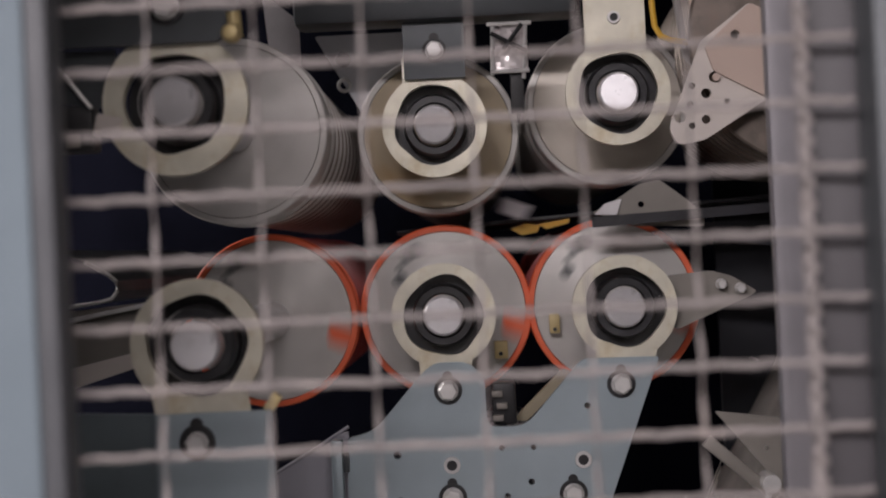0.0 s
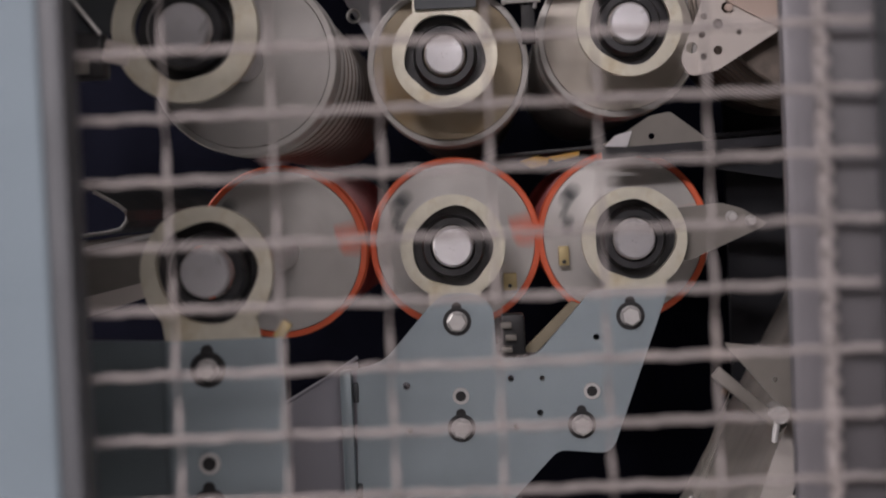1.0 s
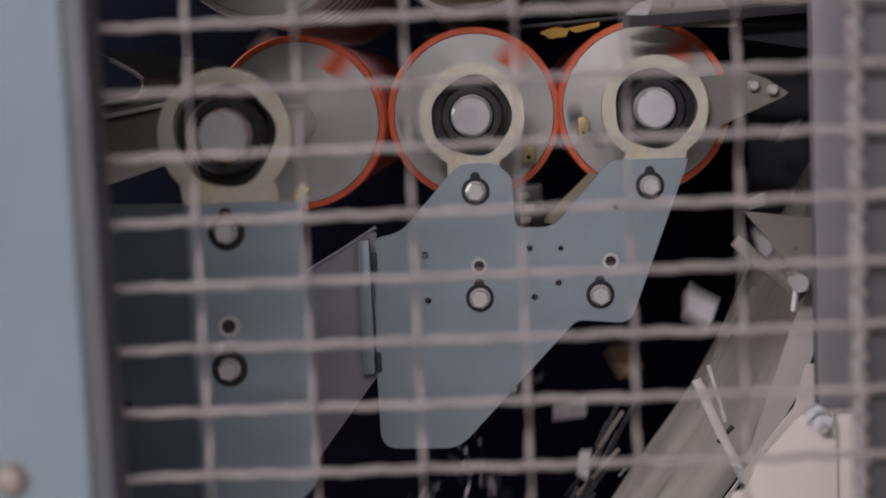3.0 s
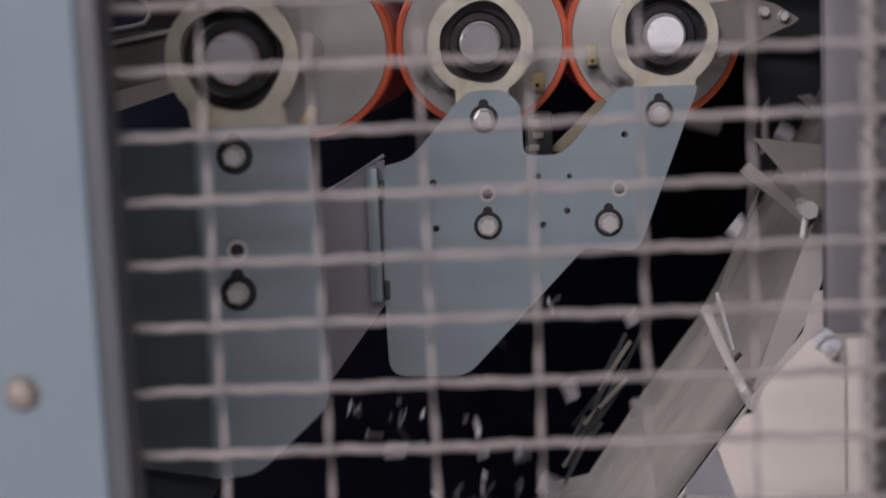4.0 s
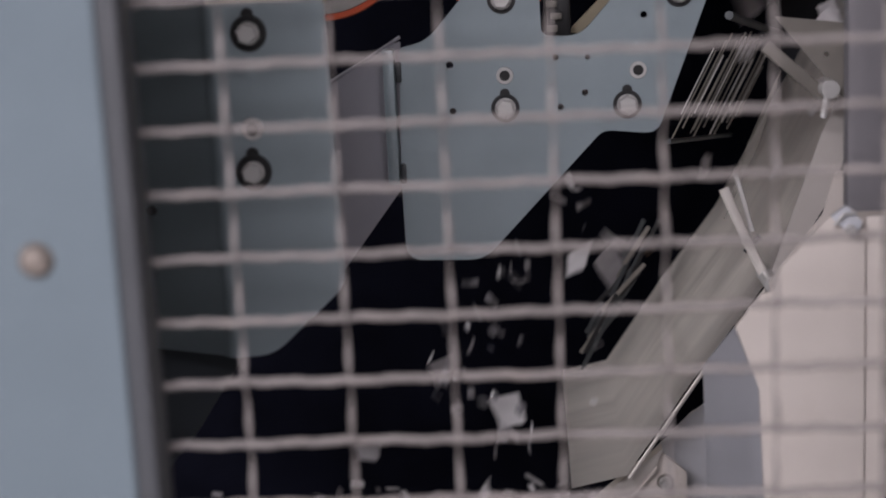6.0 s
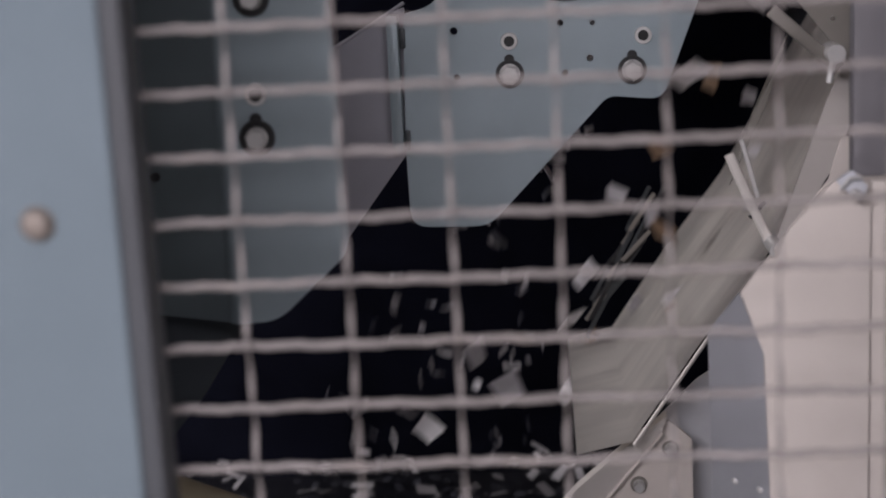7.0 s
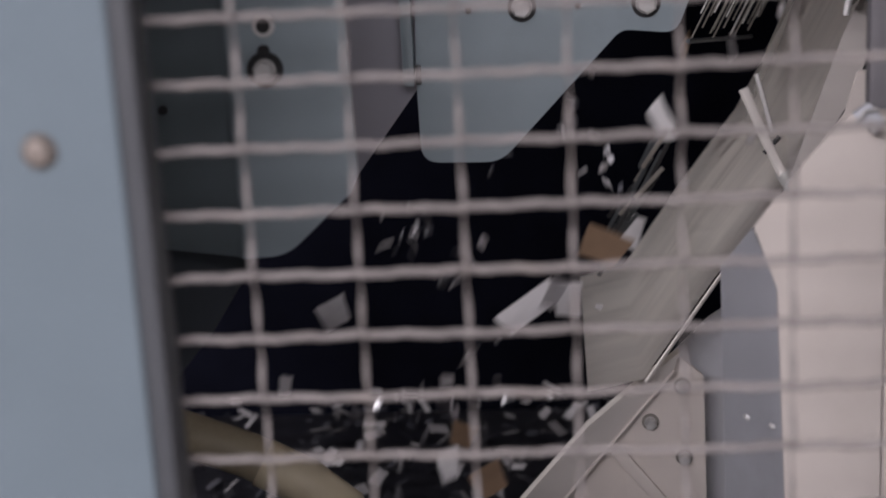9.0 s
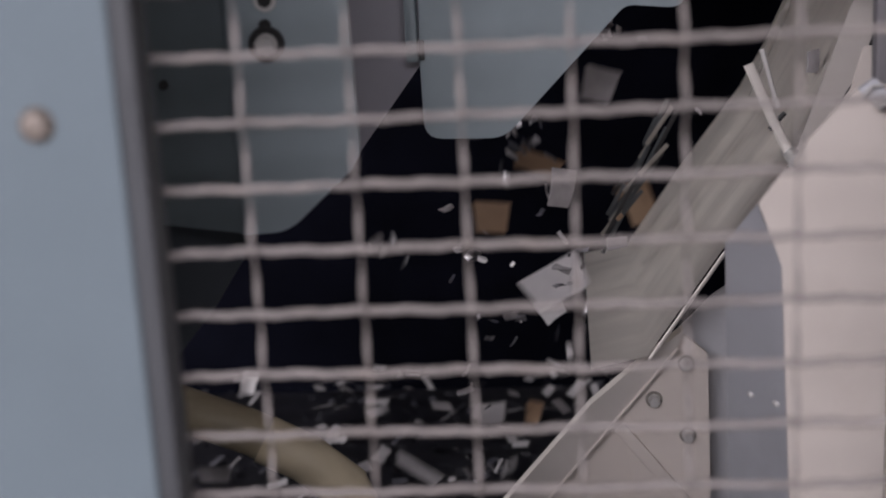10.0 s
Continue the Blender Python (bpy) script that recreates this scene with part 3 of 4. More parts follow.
part("film", fm, M_FOIL, box_, "crumpled clear film", 10)
part("stem", box(0.0683, 0.0803, -0.022, -0.01, 1.640, 1.676, 0.001), M_BLACK, box_)

strip = thing("feed_belt", (0.08, 0.25, 1.55), "black belt strip with a yellow edge between the roller rows", "belt")
part("band", box(-0.05, 0.34, 0.2, 0.6, 1.548, 1.552, 0.001, Matrix.Translation((0.1, 0, 1.55)) @ Matrix.Rotation(radians(-3), 4, "Y") @ Matrix.Translation((-0.1, 0, -1.55))), M_BELT, strip)
for pts in ([(0.066, 1.541), (0.083, 1.546), (0.097, 1.543), (0.094, 1.536), (0.078, 1.534)], [(0.094, 1.544), (0.128, 1.549), (0.127, 1.544), (0.104, 1.539)]):
    part("yellow_tab", sheet(rounded(pts, 0.002), 0.192, 0.004), M_YELLOW, strip, "ragged yellow tab")

defl = thing("deflector_plate", (0.2, 0.05, 1.55), "pale bent deflector plate between the upper and lower rollers", "plate")
part("plate", sheet(rounded([(0.140, 1.550), (0.161, 1.560), (0.185, 1.575), (0.204, 1.578), (0.233, 1.555), (0.244, 1.541), (0.244, 1.533), (0.178, 1.536), (0.158, 1.545)], 0.003), 0.05, 0.004, [circle(0.186, 1.556, 0.003, 12)]), M_DULL, defl)
part("tip", sheet(rounded([(0.142, 1.548), (0.152, 1.558), (0.168, 1.562), (0.163, 1.547)], 0.002), 0.046, 0.004), M_PAPER, defl, "bright bent tip")
part("rail", sheet(rounded([(0.236, 1.537), (0.33, 1.536), (0.33, 1.508), (0.251, 1.523)], 0.002), 0.08, 0.004), M_DIM_GREY, defl, "dark slanting rail")
# fixed black band added for the dark strip that passes before the plate
part("lower_flange", sheet(rounded([(0.139, 1.546), (0.230, 1.549), (0.31, 1.552), (0.31, 1.543), (0.139, 1.536)], 0.002), 0.036, 0.006), M_BELT, defl, "black feed band added along the lower edge")

lat = thing("clip_block", (0.06, 0.05, 1.35), "small black latch block with steel teeth and a tan bar", "latch")
part("block", box(0.040, 0.061, 0.022, 0.05, 1.360, 1.398, 0.003), M_BLACK, lat)
for k in range(3):
    part("tooth", box(0.039 + 0.004 * (k % 2), 0.049 + 0.004 * (k % 2), 0.014, 0.024, 1.364 + 0.011 * k, 1.3695 + 0.011 * k, 0.001), M_DULL, lat)
part("bar", sheet(rounded([(0.064, 1.366), (0.106, 1.406), (0.116, 1.402), (0.071, 1.359), (0.060, 1.360)], 0.003), 0.054, 0.01), M_TAN, lat, "tan brown bar")

tag = thing("brass_stop", (0.1, 0.1, 1.44), "small brass stop block at a disc edge", "stop")
part("block", box(0.098, 0.108, 0.098, 0.11, 1.437, 1.456, 0.0015), M_BRASS, tag)
part("pin", tube([(0.103, 0.096, 1.441), (0.103, 0.112, 1.441)], 0.002, 8), M_BLACK, tag)
tag2 = thing("brass_stop", (0.05, 0.1, 1.41), "small brass stop block at a disc edge", "stop")
part("block", box(0.044, 0.057, 0.098, 0.11, 1.415, 1.432, 0.0015), M_BRASS, tag2)
part("pin", tube([(0.05, 0.096, 1.42), (0.05, 0.112, 1.42)], 0.002, 8), M_BLACK, tag2)

# left of the rollers: lips and bars
lip = thing("sheet_lip", (-0.3, 0.0, 1.48), "bent bright sheet lip on the infeed side", "guide plate")
LIP = [(-0.37, 1.483), (-0.30, 1.490), (-0.288, 1.4925), (-0.2825, 1.499), (-0.283, 1.508), (-0.29, 1.514), (-0.31, 1.526), (-0.34, 1.538)]
bm = bmesh.new()
prev = None
for a, b in LIP:
    v = (bm.verts.new((a, -0.05, b)), bm.verts.new((a, 0.55, b)))
    if prev:
        bm.faces.new((prev[0], v[0], v[1], prev[1]))
    prev = v
bmesh.ops.solidify(bm, geom=bm.faces[:], thickness=0.003)
part("sheet", bm, M_GUN, lip)
# highlight along the lip, put on as a bright steel tube
part("front_edge", tube([(a, -0.052, b) for a, b in LIP[:-1]], 0.0018, 8), M_STEEL, lip, "bright tube put on as the lip's highlight")
part("flat_bar", box(-0.36, -0.255, -0.052, -0.046, 1.4775, 1.4815, 0.001, Matrix.Translation((-0.3, 0, 1.48)) @ Matrix.Rotation(radians(-9), 4, "Y") @ Matrix.Translation((0.3, 0, -1.48))), M_STEEL, lip)
under = thing("under_plate", (-0.3, -0.05, 1.42), "dull grey plate with a beige lower edge beside the bearing", "plate")
part("plate", sheet([(-0.40, 1.478), (-0.24, 1.490), (-0.24, 1.44), (-0.40, 1.41)], -0.04, 0.004), M_DULL, under)
part("edge", sheet([(-0.40, 1.418), (-0.262, 1.447), (-0.262, 1.434), (-0.40, 1.394)], -0.047, 0.004), M_CREAM, under, "beige edge strip")
rod = thing("guide_bracket", (-0.3, -0.05, 1.65), "bright bent arm beside the upper bearing", "arm")
part("backing", sheet(rounded([(-0.33, 1.675), (-0.219, 1.675), (-0.219, 1.637), (-0.236, 1.633), (-0.33, 1.655)], 0.002), -0.296, 0.004), M_GUN, rod)
part("bar", tube([(-0.300, -0.302, 1.712), (-0.262, -0.302, 1.668), (-0.236, -0.302, 1.633)], 0.0017, 8), M_STEEL, rod, "bright thin bar")
part("end_block", box(-0.0095, 0.0095, -0.005, 0.005, -0.008, 0.008, 0.002, Matrix.Translation((-0.2245, -0.3, 1.6195)) @ Matrix.Rotation(radians(14), 4, "Y")), M_CREAM, rod, "pale end block")
part("block", box(-0.30, -0.2365, -0.297, -0.27, 1.603, 1.636, 0.004), M_BLACK, rod, "black block")
part("block_clip", box(-0.256, -0.246, -0.299, -0.296, 1.606, 1.616, 0.001), M_DULL, rod)
backs = thing("back_bracket", (-0.05, 0.3, 1.7), "blue-grey bracket sheets behind the upper rollers", "bracket")
# light lost under the beam is put into the paler colours here
part("sheet", sheet(rounded([(-0.12, 1.74), (-0.02, 1.74), (-0.03, 1.62), (-0.055, 1.60), (-0.075, 1.66)], 0.004), 0.14, 0.004, [circle(-0.092, 1.716, 0.008, 16)]), M_RETURN, backs)
part("tongue", sheet(rounded([(-0.165, 1.78), (-0.13, 1.75), (-0.13, 1.70), (-0.16, 1.72)], 0.002), 0.1, 0.003), M_PAPER, backs)
part("ring", lathe([(0.136, 0.004), (0.134, 0.006), (0.138, 0.0075), (0.139, 0.004)], -0.092, 1.69, 18), M_STEEL, backs)

# ---- discharge side: post, cream panel, chute ----
post = thing("side_post", (0.26, -0.28, 1.24), "lilac-grey rounded steel post at the machine side", "post")
part("post", box(0.2455, 0.292, -0.28, -0.262, 1.246, 2.18, 0.005), material("post_paint", (0.25, 0.24, 0.258), 0.45, 0.2, 10, 0.05, 0.05, stretch=(8, 8, 0.6)), post)

panel = thing("side_panel_cream", (0.2, -0.3, 0.4), "large cream painted side panel with a grey return edge", "panel", kind="structure")
part("face", sheet(rounded([(0.1795, 1.124), (0.163, 1.171), (0.181, 1.194), (0.189, 1.196), (0.197, 1.215), (0.226, 1.246), (0.234, 1.253), (0.246, 1.253), (0.2535, 1.244), (0.2535, 0.4), (0.190, 0.4), (0.186, 0.946)], [0, 0, 0.001, 0.002, 0.001, 0.004, 0.003, 0.003, 0.004, 0, 0, 0]), -0.303, 0.004), M_CREAM, panel)
part("side_face", box(0.2545, 0.60, -0.299, -0.294, 0.4, 1.247, 0.002), M_CREAM, panel)
part("inner_leaf", sheet(rounded([(0.217, 1.154), (0.231, 1.173), (0.262, 1.211), (0.272, 1.246), (0.32, 1.25), (0.32, 1.05), (0.24, 1.05)], 0.003), -0.1, 0.004), M_CREAM, panel)
rt = bmesh.new()
vs = [rt.verts.new(c) for c in ((0.1905, -0.297, 0.4), (0.1865, -0.297, 0.946), (0.180, -0.297, 1.124), (0.165, -0.280, 1.165), (0.145, -0.25, 1.128), (0.148, -0.25, 0.924), (0.153, -0.25, 0.4))]
rt.faces.new(vs)
bmesh.ops.solidify(rt, geom=rt.faces[:], thickness=0.004)
part("return_edge", rt, M_RETURN, panel, "blue-grey return edge")
part("catch", sheet(rounded([(0.229, 1.249), (0.240, 1.257), (0.2505, 1.245), (0.2455, 1.233), (0.237, 1.241)], 0.002), -0.309, 0.006), M_RETURN, panel, "lilac-grey catch at the top corner")
hex_bolt("bolt", 0.2415, -0.309, 1.2405, panel, 0.0036, 0.1, seat=False)
part("catch_arm", tube([(0.231, -0.311, 1.244), (0.237, -0.313, 1.252), (0.246, -0.311, 1.252)], 0.0013, 8), M_STEEL, panel)
for x0, y0 in ((0.162, -0.268), (0.178, -0.287)):
    part("rivet", lathe([(y0 - 0.006, 0), (y0 - 0.005, 0.0018), (y0, 0.0026), (y0 + 0.01, 0.0026)], x0, 1.016, 12), M_STEEL, panel)

CH = [(0.047, 0.958), (0.097, 0.969), (0.161, 1.062), (0.222, 1.143), (0.292, 1.268), (0.42, 1.50), (0.56, 1.754)]
chute = thing("discharge_chute", (0.2, 0.1, 0.9), "worn bright steel chute sloping down from the rollers", "chute")
bm = bmesh.new()
rows_ = []
for a, b in CH:
    rows_.append([bm.verts.new((a, y, b)) for y in (-0.05, 0.04, 0.13, 0.22, 0.33)])
for p, q in zip(rows_, rows_[1:]):
    for k in range(4):
        bm.faces.new((p[k], p[k + 1], q[k + 1], q[k]))
bmesh.ops.solidify(bm, geom=bm.faces[:], thickness=0.003)
part("slide", bm, M_CHUTE, chute, "", 85)
part("side_edge", tube([(0.099, -0.053, 0.967), (0.163, -0.053, 1.060), (0.224, -0.053, 1.141)], 0.0018, 6), M_STRIP, chute, "bright folded edge")
part("side_strip", sheet(rounded([(0.2235, 1.147), (0.244, 1.205), (0.268, 1.271), (0.302, 1.345), (0.335, 1.345), (0.294, 1.270), (0.277, 1.219), (0.233, 1.148)], 0.002), -0.056, 0.003), M_STRIP, chute, "wide bright side strip")
flap = thing("hinged_flap", (0.22, -0.05, 1.14), "hinged steel flap arm with a round pin", "flap")
part("arm", tube([(0.222, -0.058, 1.146), (0.205, -0.056, 1.182), (0.186, -0.052, 1.228)], 0.0045, 8, flat=0.6), M_CHUTE, flap)
part("pin", tube([(0.2215, -0.09, 1.150), (0.2215, -0.04, 1.150)], 0.0068, 14), M_STEEL, flap)
part("brace", tube([(0.21, -0.055, 1.19), (0.197, -0.05, 1.24)], 0.0022, 6), M_STEEL, flap)
part("brace", tube([(0.203, -0.055, 1.172), (0.216, -0.055, 1.186)], 0.0022, 6), M_BLACK, flap)
hin = thing("hinge_bracket", (0.27, -0.08, 1.3), "cream hinge arm with a round pin at the chute top", "hinge")
part("arm", box(-0.0055, 0.0055, -0.004, 0.004, 0, 0.075, 0.002, Matrix.Translation((0.272, -0.09, 1.302)) @ Matrix.Rotation(radians(-48), 4, "Y")), M_DULL, hin)
part("pin", tube([(0.266, -0.11, 1.316), (0.266, -0.08, 1.316)], 0.0075, 16), M_STEEL, hin)
part("link", tube([(0.266, -0.1, 1.316), (0.262, -0.1, 1.292)], 0.0028, 8), M_STEEL, hin)
part("plate", sheet(rounded([(0.226, 1.375), (0.30, 1.365), (0.34, 1.30), (0.282, 1.305)], 0.003), -0.08, 0.003, [circle(0.268, 1.342, 0.002, 10)]), M_DULL, hin)
comb = thing("wire_comb", (0.2, 0.1, 1.25), "bunch of thin bright strips swinging out over the chute", "strips")
rr = random.Random(44)
for k in range(22):
    x, y0 = 0.146 + 0.0042 * k + rr.uniform(-0.002, 0.002), 0.02 + 0.014 * k + rr.uniform(-0.01, 0.01)
    u, v = rr.uniform(0.0, 0.25), rr.uniform(0.7, 1.05)
    part("wire", tube([(x + 0.055 * u, y0, 1.262 - 0.002 * k + 0.106 * u), (x + 0.055 * v, y0, 1.262 - 0.002 * k + 0.106 * v)], rr.uniform(0.0004, 0.0009), 5), M_STEEL if k % 4 == 0 else M_DULL, comb)
part("bar", tube([(0.145, 0.01, 1.262), (0.24, 0.33, 1.222)], 0.0022, 8), M_GUN, comb)
part("bar", tube([(0.20, 0.01, 1.372), (0.295, 0.33, 1.33)], 0.004, 8), M_GUN, comb)

curtain = thing("rubber_curtain", (0.08, 0.3, 1.0), "ragged dark rubber curtain strips beside the chute", "curtain")
for k in range(6):
    x, y0 = 0.198 + 0.008 * k, -0.02 + 0.03 * k
    part("wire", tube([(x - 0.008, y0, 1.195 + 0.008 * k), (x + 0.026, y0, 1.27 + 0.008 * k)], 0.0005, 5), M_DULL, curtain)
rr = random.Random(77)
for k in range(20):
    x, z, y = 0.064 + 0.0032 * k + rr.uniform(-0.004, 0.004), 0.985 + 0.0062 * k + rr.uniform(-0.012, 0.012), 0.25 + rr.uniform(-0.02, 0.06)
    n = rr.uniform(0.03, 0.075)
    part("strip", box(-0.0022, 0.0022, -0.0008, 0.0008, 0, n, 0.0004, Matrix.Translation((x, y, z)) @ Matrix.Rotation(radians(rr.uniform(26, 44)), 4, "Y")), (M_GUN, M_DULL, M_BLACK, M_GUN)[k % 4], curtain)

gus = thing("gusset_plate", (0.12, 0, 0.8), "cream gusset plate with three bolts under the chute", "plate")
part("plate", sheet(rounded([(0.075, 0.894), (0.133, 0.972), (0.155, 0.953), (0.158, 0.70), (0.10, 0.70)], 0.003), -0.002, 0.005), M_CREAM, gus)
for a, b in ((0.135, 0.944), (0.105, 0.909), (0.136, 0.873)):
    hex_bolt("bolt", a, -0.002, b, gus, 0.0056, 0.2, seat=False)
    part("ring", lathe([(-0.0035, 0), (-0.0035, 0.0078), (-0.0015, 0.0082), (-0.0015, 0)], a, b, 24), M_DULL, gus, "dull flat washer")
part("rib", box(-0.006, 0.006, -0.009, -0.003, 0, 0.12, 0.002, Matrix.Translation((0.072, 0, 0.884)) @ Matrix.Rotation(radians(142), 4, "Y")), M_CREAM, gus)
part("backing", sheet([(0.10, 0.62), (0.20, 0.62), (0.20, 1.012), (0.166, 0.990), (0.128, 0.952)], 0.06, 0.004), M_RETURN, gus)
low = thing("lower_lip", (0.05, -0.02, 0.8), "cream lower chute lip with a folded bright edge", "chute")
part("panel", sheet([(0.0, 0.823), (0.074, 0.903), (0.11, 0.86), (0.13, 0.62), (-0.10, 0.62), (-0.05, 0.77)], 0.006, 0.004), M_CREAM, low)
part("lip", sheet(rounded([(-0.07, 0.775), (-0.017, 0.837), (0.046, 0.910), (0.096, 0.953), (0.133, 0.981), (0.126, 0.963), (0.074, 0.901), (0.006, 0.819), (-0.045, 0.755)], 0.003), -0.014, 0.016), M_STRIP, low)
part("folded_edge", tube([(0.127, -0.015, 0.963), (0.074, -0.015, 0.900), (0.006, -0.015, 0.818), (-0.045, -0.015, 0.754)], 0.0016, 6), M_CREAM, low, "bright folded edge")

hose = thing("curved_guard_tube", (-0.25, -0.2, 0.9), "dull tan curved guard tube in the lower corner", "tube")
part("tube", tube([(-0.40, -0.19, 1.010), (-0.33, -0.19, 0.997), (-0.295, -0.19, 0.985), (-0.236, -0.19, 0.962), (-0.192, -0.19, 0.938), (-0.160, -0.19, 0.911), (-0.146, -0.19, 0.875), (-0.142, -0.19, 0.6)], 0.019, 16), M_TAN, hose)
part("coupling", tube([(-0.225, -0.19, 0.9555), (-0.192, -0.19, 0.938), (-0.160, -0.19, 0.911), (-0.146, -0.19, 0.875), (-0.143, -0.19, 0.80)], 0.0205, 16), M_SLEEVE, hose, "paler yellowish sleeve")



# ---- scraps: flying pieces, and those lying on the belt ----
def scrap(seed, kind, w=0.0, h=0.0):
    rr = random.Random(seed)
    if not w:
        w, h = rr.uniform(0.009, 0.022), rr.uniform(0.012, 0.028)
        if seed % 3:
            w, h = w * 0.35, h * 0.35
    bm = bmesh.new()
    bmesh.ops.create_grid(bm, x_segments=4, y_segments=4, size=0.5)
    c1, c2 = rr.uniform(-0.25, 0.25), rr.uniform(-0.2, 0.2)
    for v in bm.verts:
        u, t = v.co.x, v.co.y
        v.co = Vector((u * w * (1 + 0.25 * t * rr.uniform(0.6, 1.2)), t * h + 0.12 * h * u * c2 * 4, h * (c1 * t * t + c2 * u * u) + 0.0004 * rr.uniform(-1, 1)))
    bmesh.ops.solidify(bm, geom=bm.faces[:], thickness=0.0007)
    white = kind != "card"
    ob = part("paper_scrap" if white else "cardboard_scrap", bm, {"white": M_PAPER, "grey": M_GREYP, "card": M_CARD}[kind])
    return tagged(ob, "white or greyish torn paper scrap tumbling down the chute" if white else "brown cardboard scrap tumbling down the chute", "paper scrap", "flying scraps")


COUNT = 110
flying = [(scrap(s, ("grey", "white", "grey", "card", "grey")[s % 5]), s) for s in range(COUNT)]

paths = []


def flight(t, pieces):
    """Scraps that pass the given places (x, y, z) at t; with their width, height and colour."""
    for x, y, z, w, h, c in pieces:
        paths.append((scrap(500 + len(paths), ("white", "grey", "card")[c], w, h), t, x, y, z))


flight(4.0, [(0.073, 0.12, 1.117, 0.014, 0.022, 1), (-0.111, 0.20, 1.037, 0.023, 0.014, 1)])
flight(4.5, [(0.138, 0.28, 1.103, 0.027, 0.036, 0), (0.006, 0.16, 1.000, 0.048, 0.025, 0), (-0.027, 0.34, 0.993, 0.022, 0.038, 1), (-0.109, 0.12, 1.030, 0.016, 0.022, 1)])
flight(5.0, [(0.157, 0.20, 1.263, 0.023, 0.029, 1), (-0.013, 0.28, 1.090, 0.024, 0.018, 1), (-0.057, 0.16, 1.095, 0.020, 0.028, 1), (0.034, 0.34, 0.982, 0.031, 0.028, 2), (0.109, 0.12, 1.145, 0.025, 0.022, 1)])
flight(5.5, [(-0.022, 0.20, 0.960, 0.049, 0.035, 0), (0.075, 0.28, 1.149, 0.030, 0.043, 1), (-0.008, 0.16, 0.919, 0.028, 0.028, 2), (-0.021, 0.34, 0.969, 0.038, 0.031, 1), (0.078, 0.12, 1.218, 0.033, 0.025, 1)])
flight(6.0, [(-0.013, 0.20, 0.954, 0.035, 0.035, 0), (0.102, 0.28, 1.090, 0.030, 0.043, 1), (-0.080, 0.16, 1.015, 0.023, 0.017, 1), (0.154, 0.34, 0.989, 0.025, 0.031, 2), (-0.157, 0.12, 0.939, 0.025, 0.016, 1)])
flight(7.5, [(-0.021, 0.20, 0.987, 0.043, 0.043, 0), (-0.242, 0.28, 0.985, 0.061, 0.036, 1), (-0.055, 0.16, 1.055, 0.034, 0.039, 1), (-0.172, 0.34, 0.896, 0.038, 0.035, 1), (-0.086, 0.12, 0.920, 0.027, 0.033, 0), (-0.009, 0.20, 0.837, 0.014, 0.035, 0), (-0.048, 0.28, 0.899, 0.027, 0.024, 2), (-0.003, 0.16, 1.118, 0.028, 0.039, 1), (0.042, 0.34, 1.018, 0.031, 0.028, 1)])
flight(8.0, [(-0.015, 0.12, 1.011, 0.041, 0.027, 0), (-0.012, 0.20, 1.043, 0.023, 0.029, 1), (0.179, 0.28, 1.122, 0.027, 0.036, 1), (-0.147, 0.16, 0.905, 0.025, 0.020, 1), (0.045, 0.34, 1.064, 0.031, 0.025, 2)])
flight(8.5, [(0.091, 0.12, 1.096, 0.041, 0.027, 0), (0.170, 0.20, 1.110, 0.035, 0.026, 0), (0.196, 0.28, 1.126, 0.030, 0.027, 2), (-0.043, 0.16, 0.922, 0.037, 0.028, 0), (-0.037, 0.34, 0.901, 0.031, 0.022, 1), (-0.091, 0.12, 0.870, 0.022, 0.022, 2)])
flight(9.0, [(-0.010, 0.20, 0.962, 0.066, 0.026, 0), (0.032, 0.28, 0.946, 0.030, 0.039, 0), (0.070, 0.16, 1.038, 0.045, 0.034, 2), (0.107, 0.34, 1.005, 0.022, 0.038, 0), (-0.205, 0.12, 0.987, 0.030, 0.027, 1), (-0.086, 0.20, 0.820, 0.026, 0.026, 2), (-0.107, 0.28, 0.747, 0.024, 0.018, 0), (-0.058, 0.16, 0.784, 0.034, 0.031, 2), (-0.304, 0.34, 0.831, 0.013, 0.025, 0)])
flight(9.5, [(-0.018, 0.12, 0.963, 0.033, 0.033, 0), (0.024, 0.20, 0.996, 0.029, 0.040, 0), (-0.118, 0.28, 0.793, 0.030, 0.036, 0), (0.129, 0.16, 1.135, 0.017, 0.034, 1), (-0.212, 0.34, 0.842, 0.025, 0.019, 1), (0.032, 0.12, 1.096, 0.025, 0.027, 1)])
flight(10.0, [(0.016, 0.20, 0.964, 0.064, 0.040, 0), (-0.063, 0.28, 0.784, 0.030, 0.027, 0), (-0.012, 0.16, 0.834, 0.016, 0.027, 2), (-0.353, 0.34, 0.807, 0.019, 0.025, 0), (-0.349, 0.12, 0.788, 0.033, 0.016, 1), (-0.049, 0.20, 1.037, 0.035, 0.032, 2), (-0.001, 0.28, 1.075, 0.049, 0.024, 2), (0.065, 0.16, 1.179, 0.034, 0.034, 1), (0.110, 0.34, 1.012, 0.035, 0.050, 2), (-0.133, 0.12, 0.790, 0.052, 0.016, 1)])
# the stream between those
rr = random.Random(61)
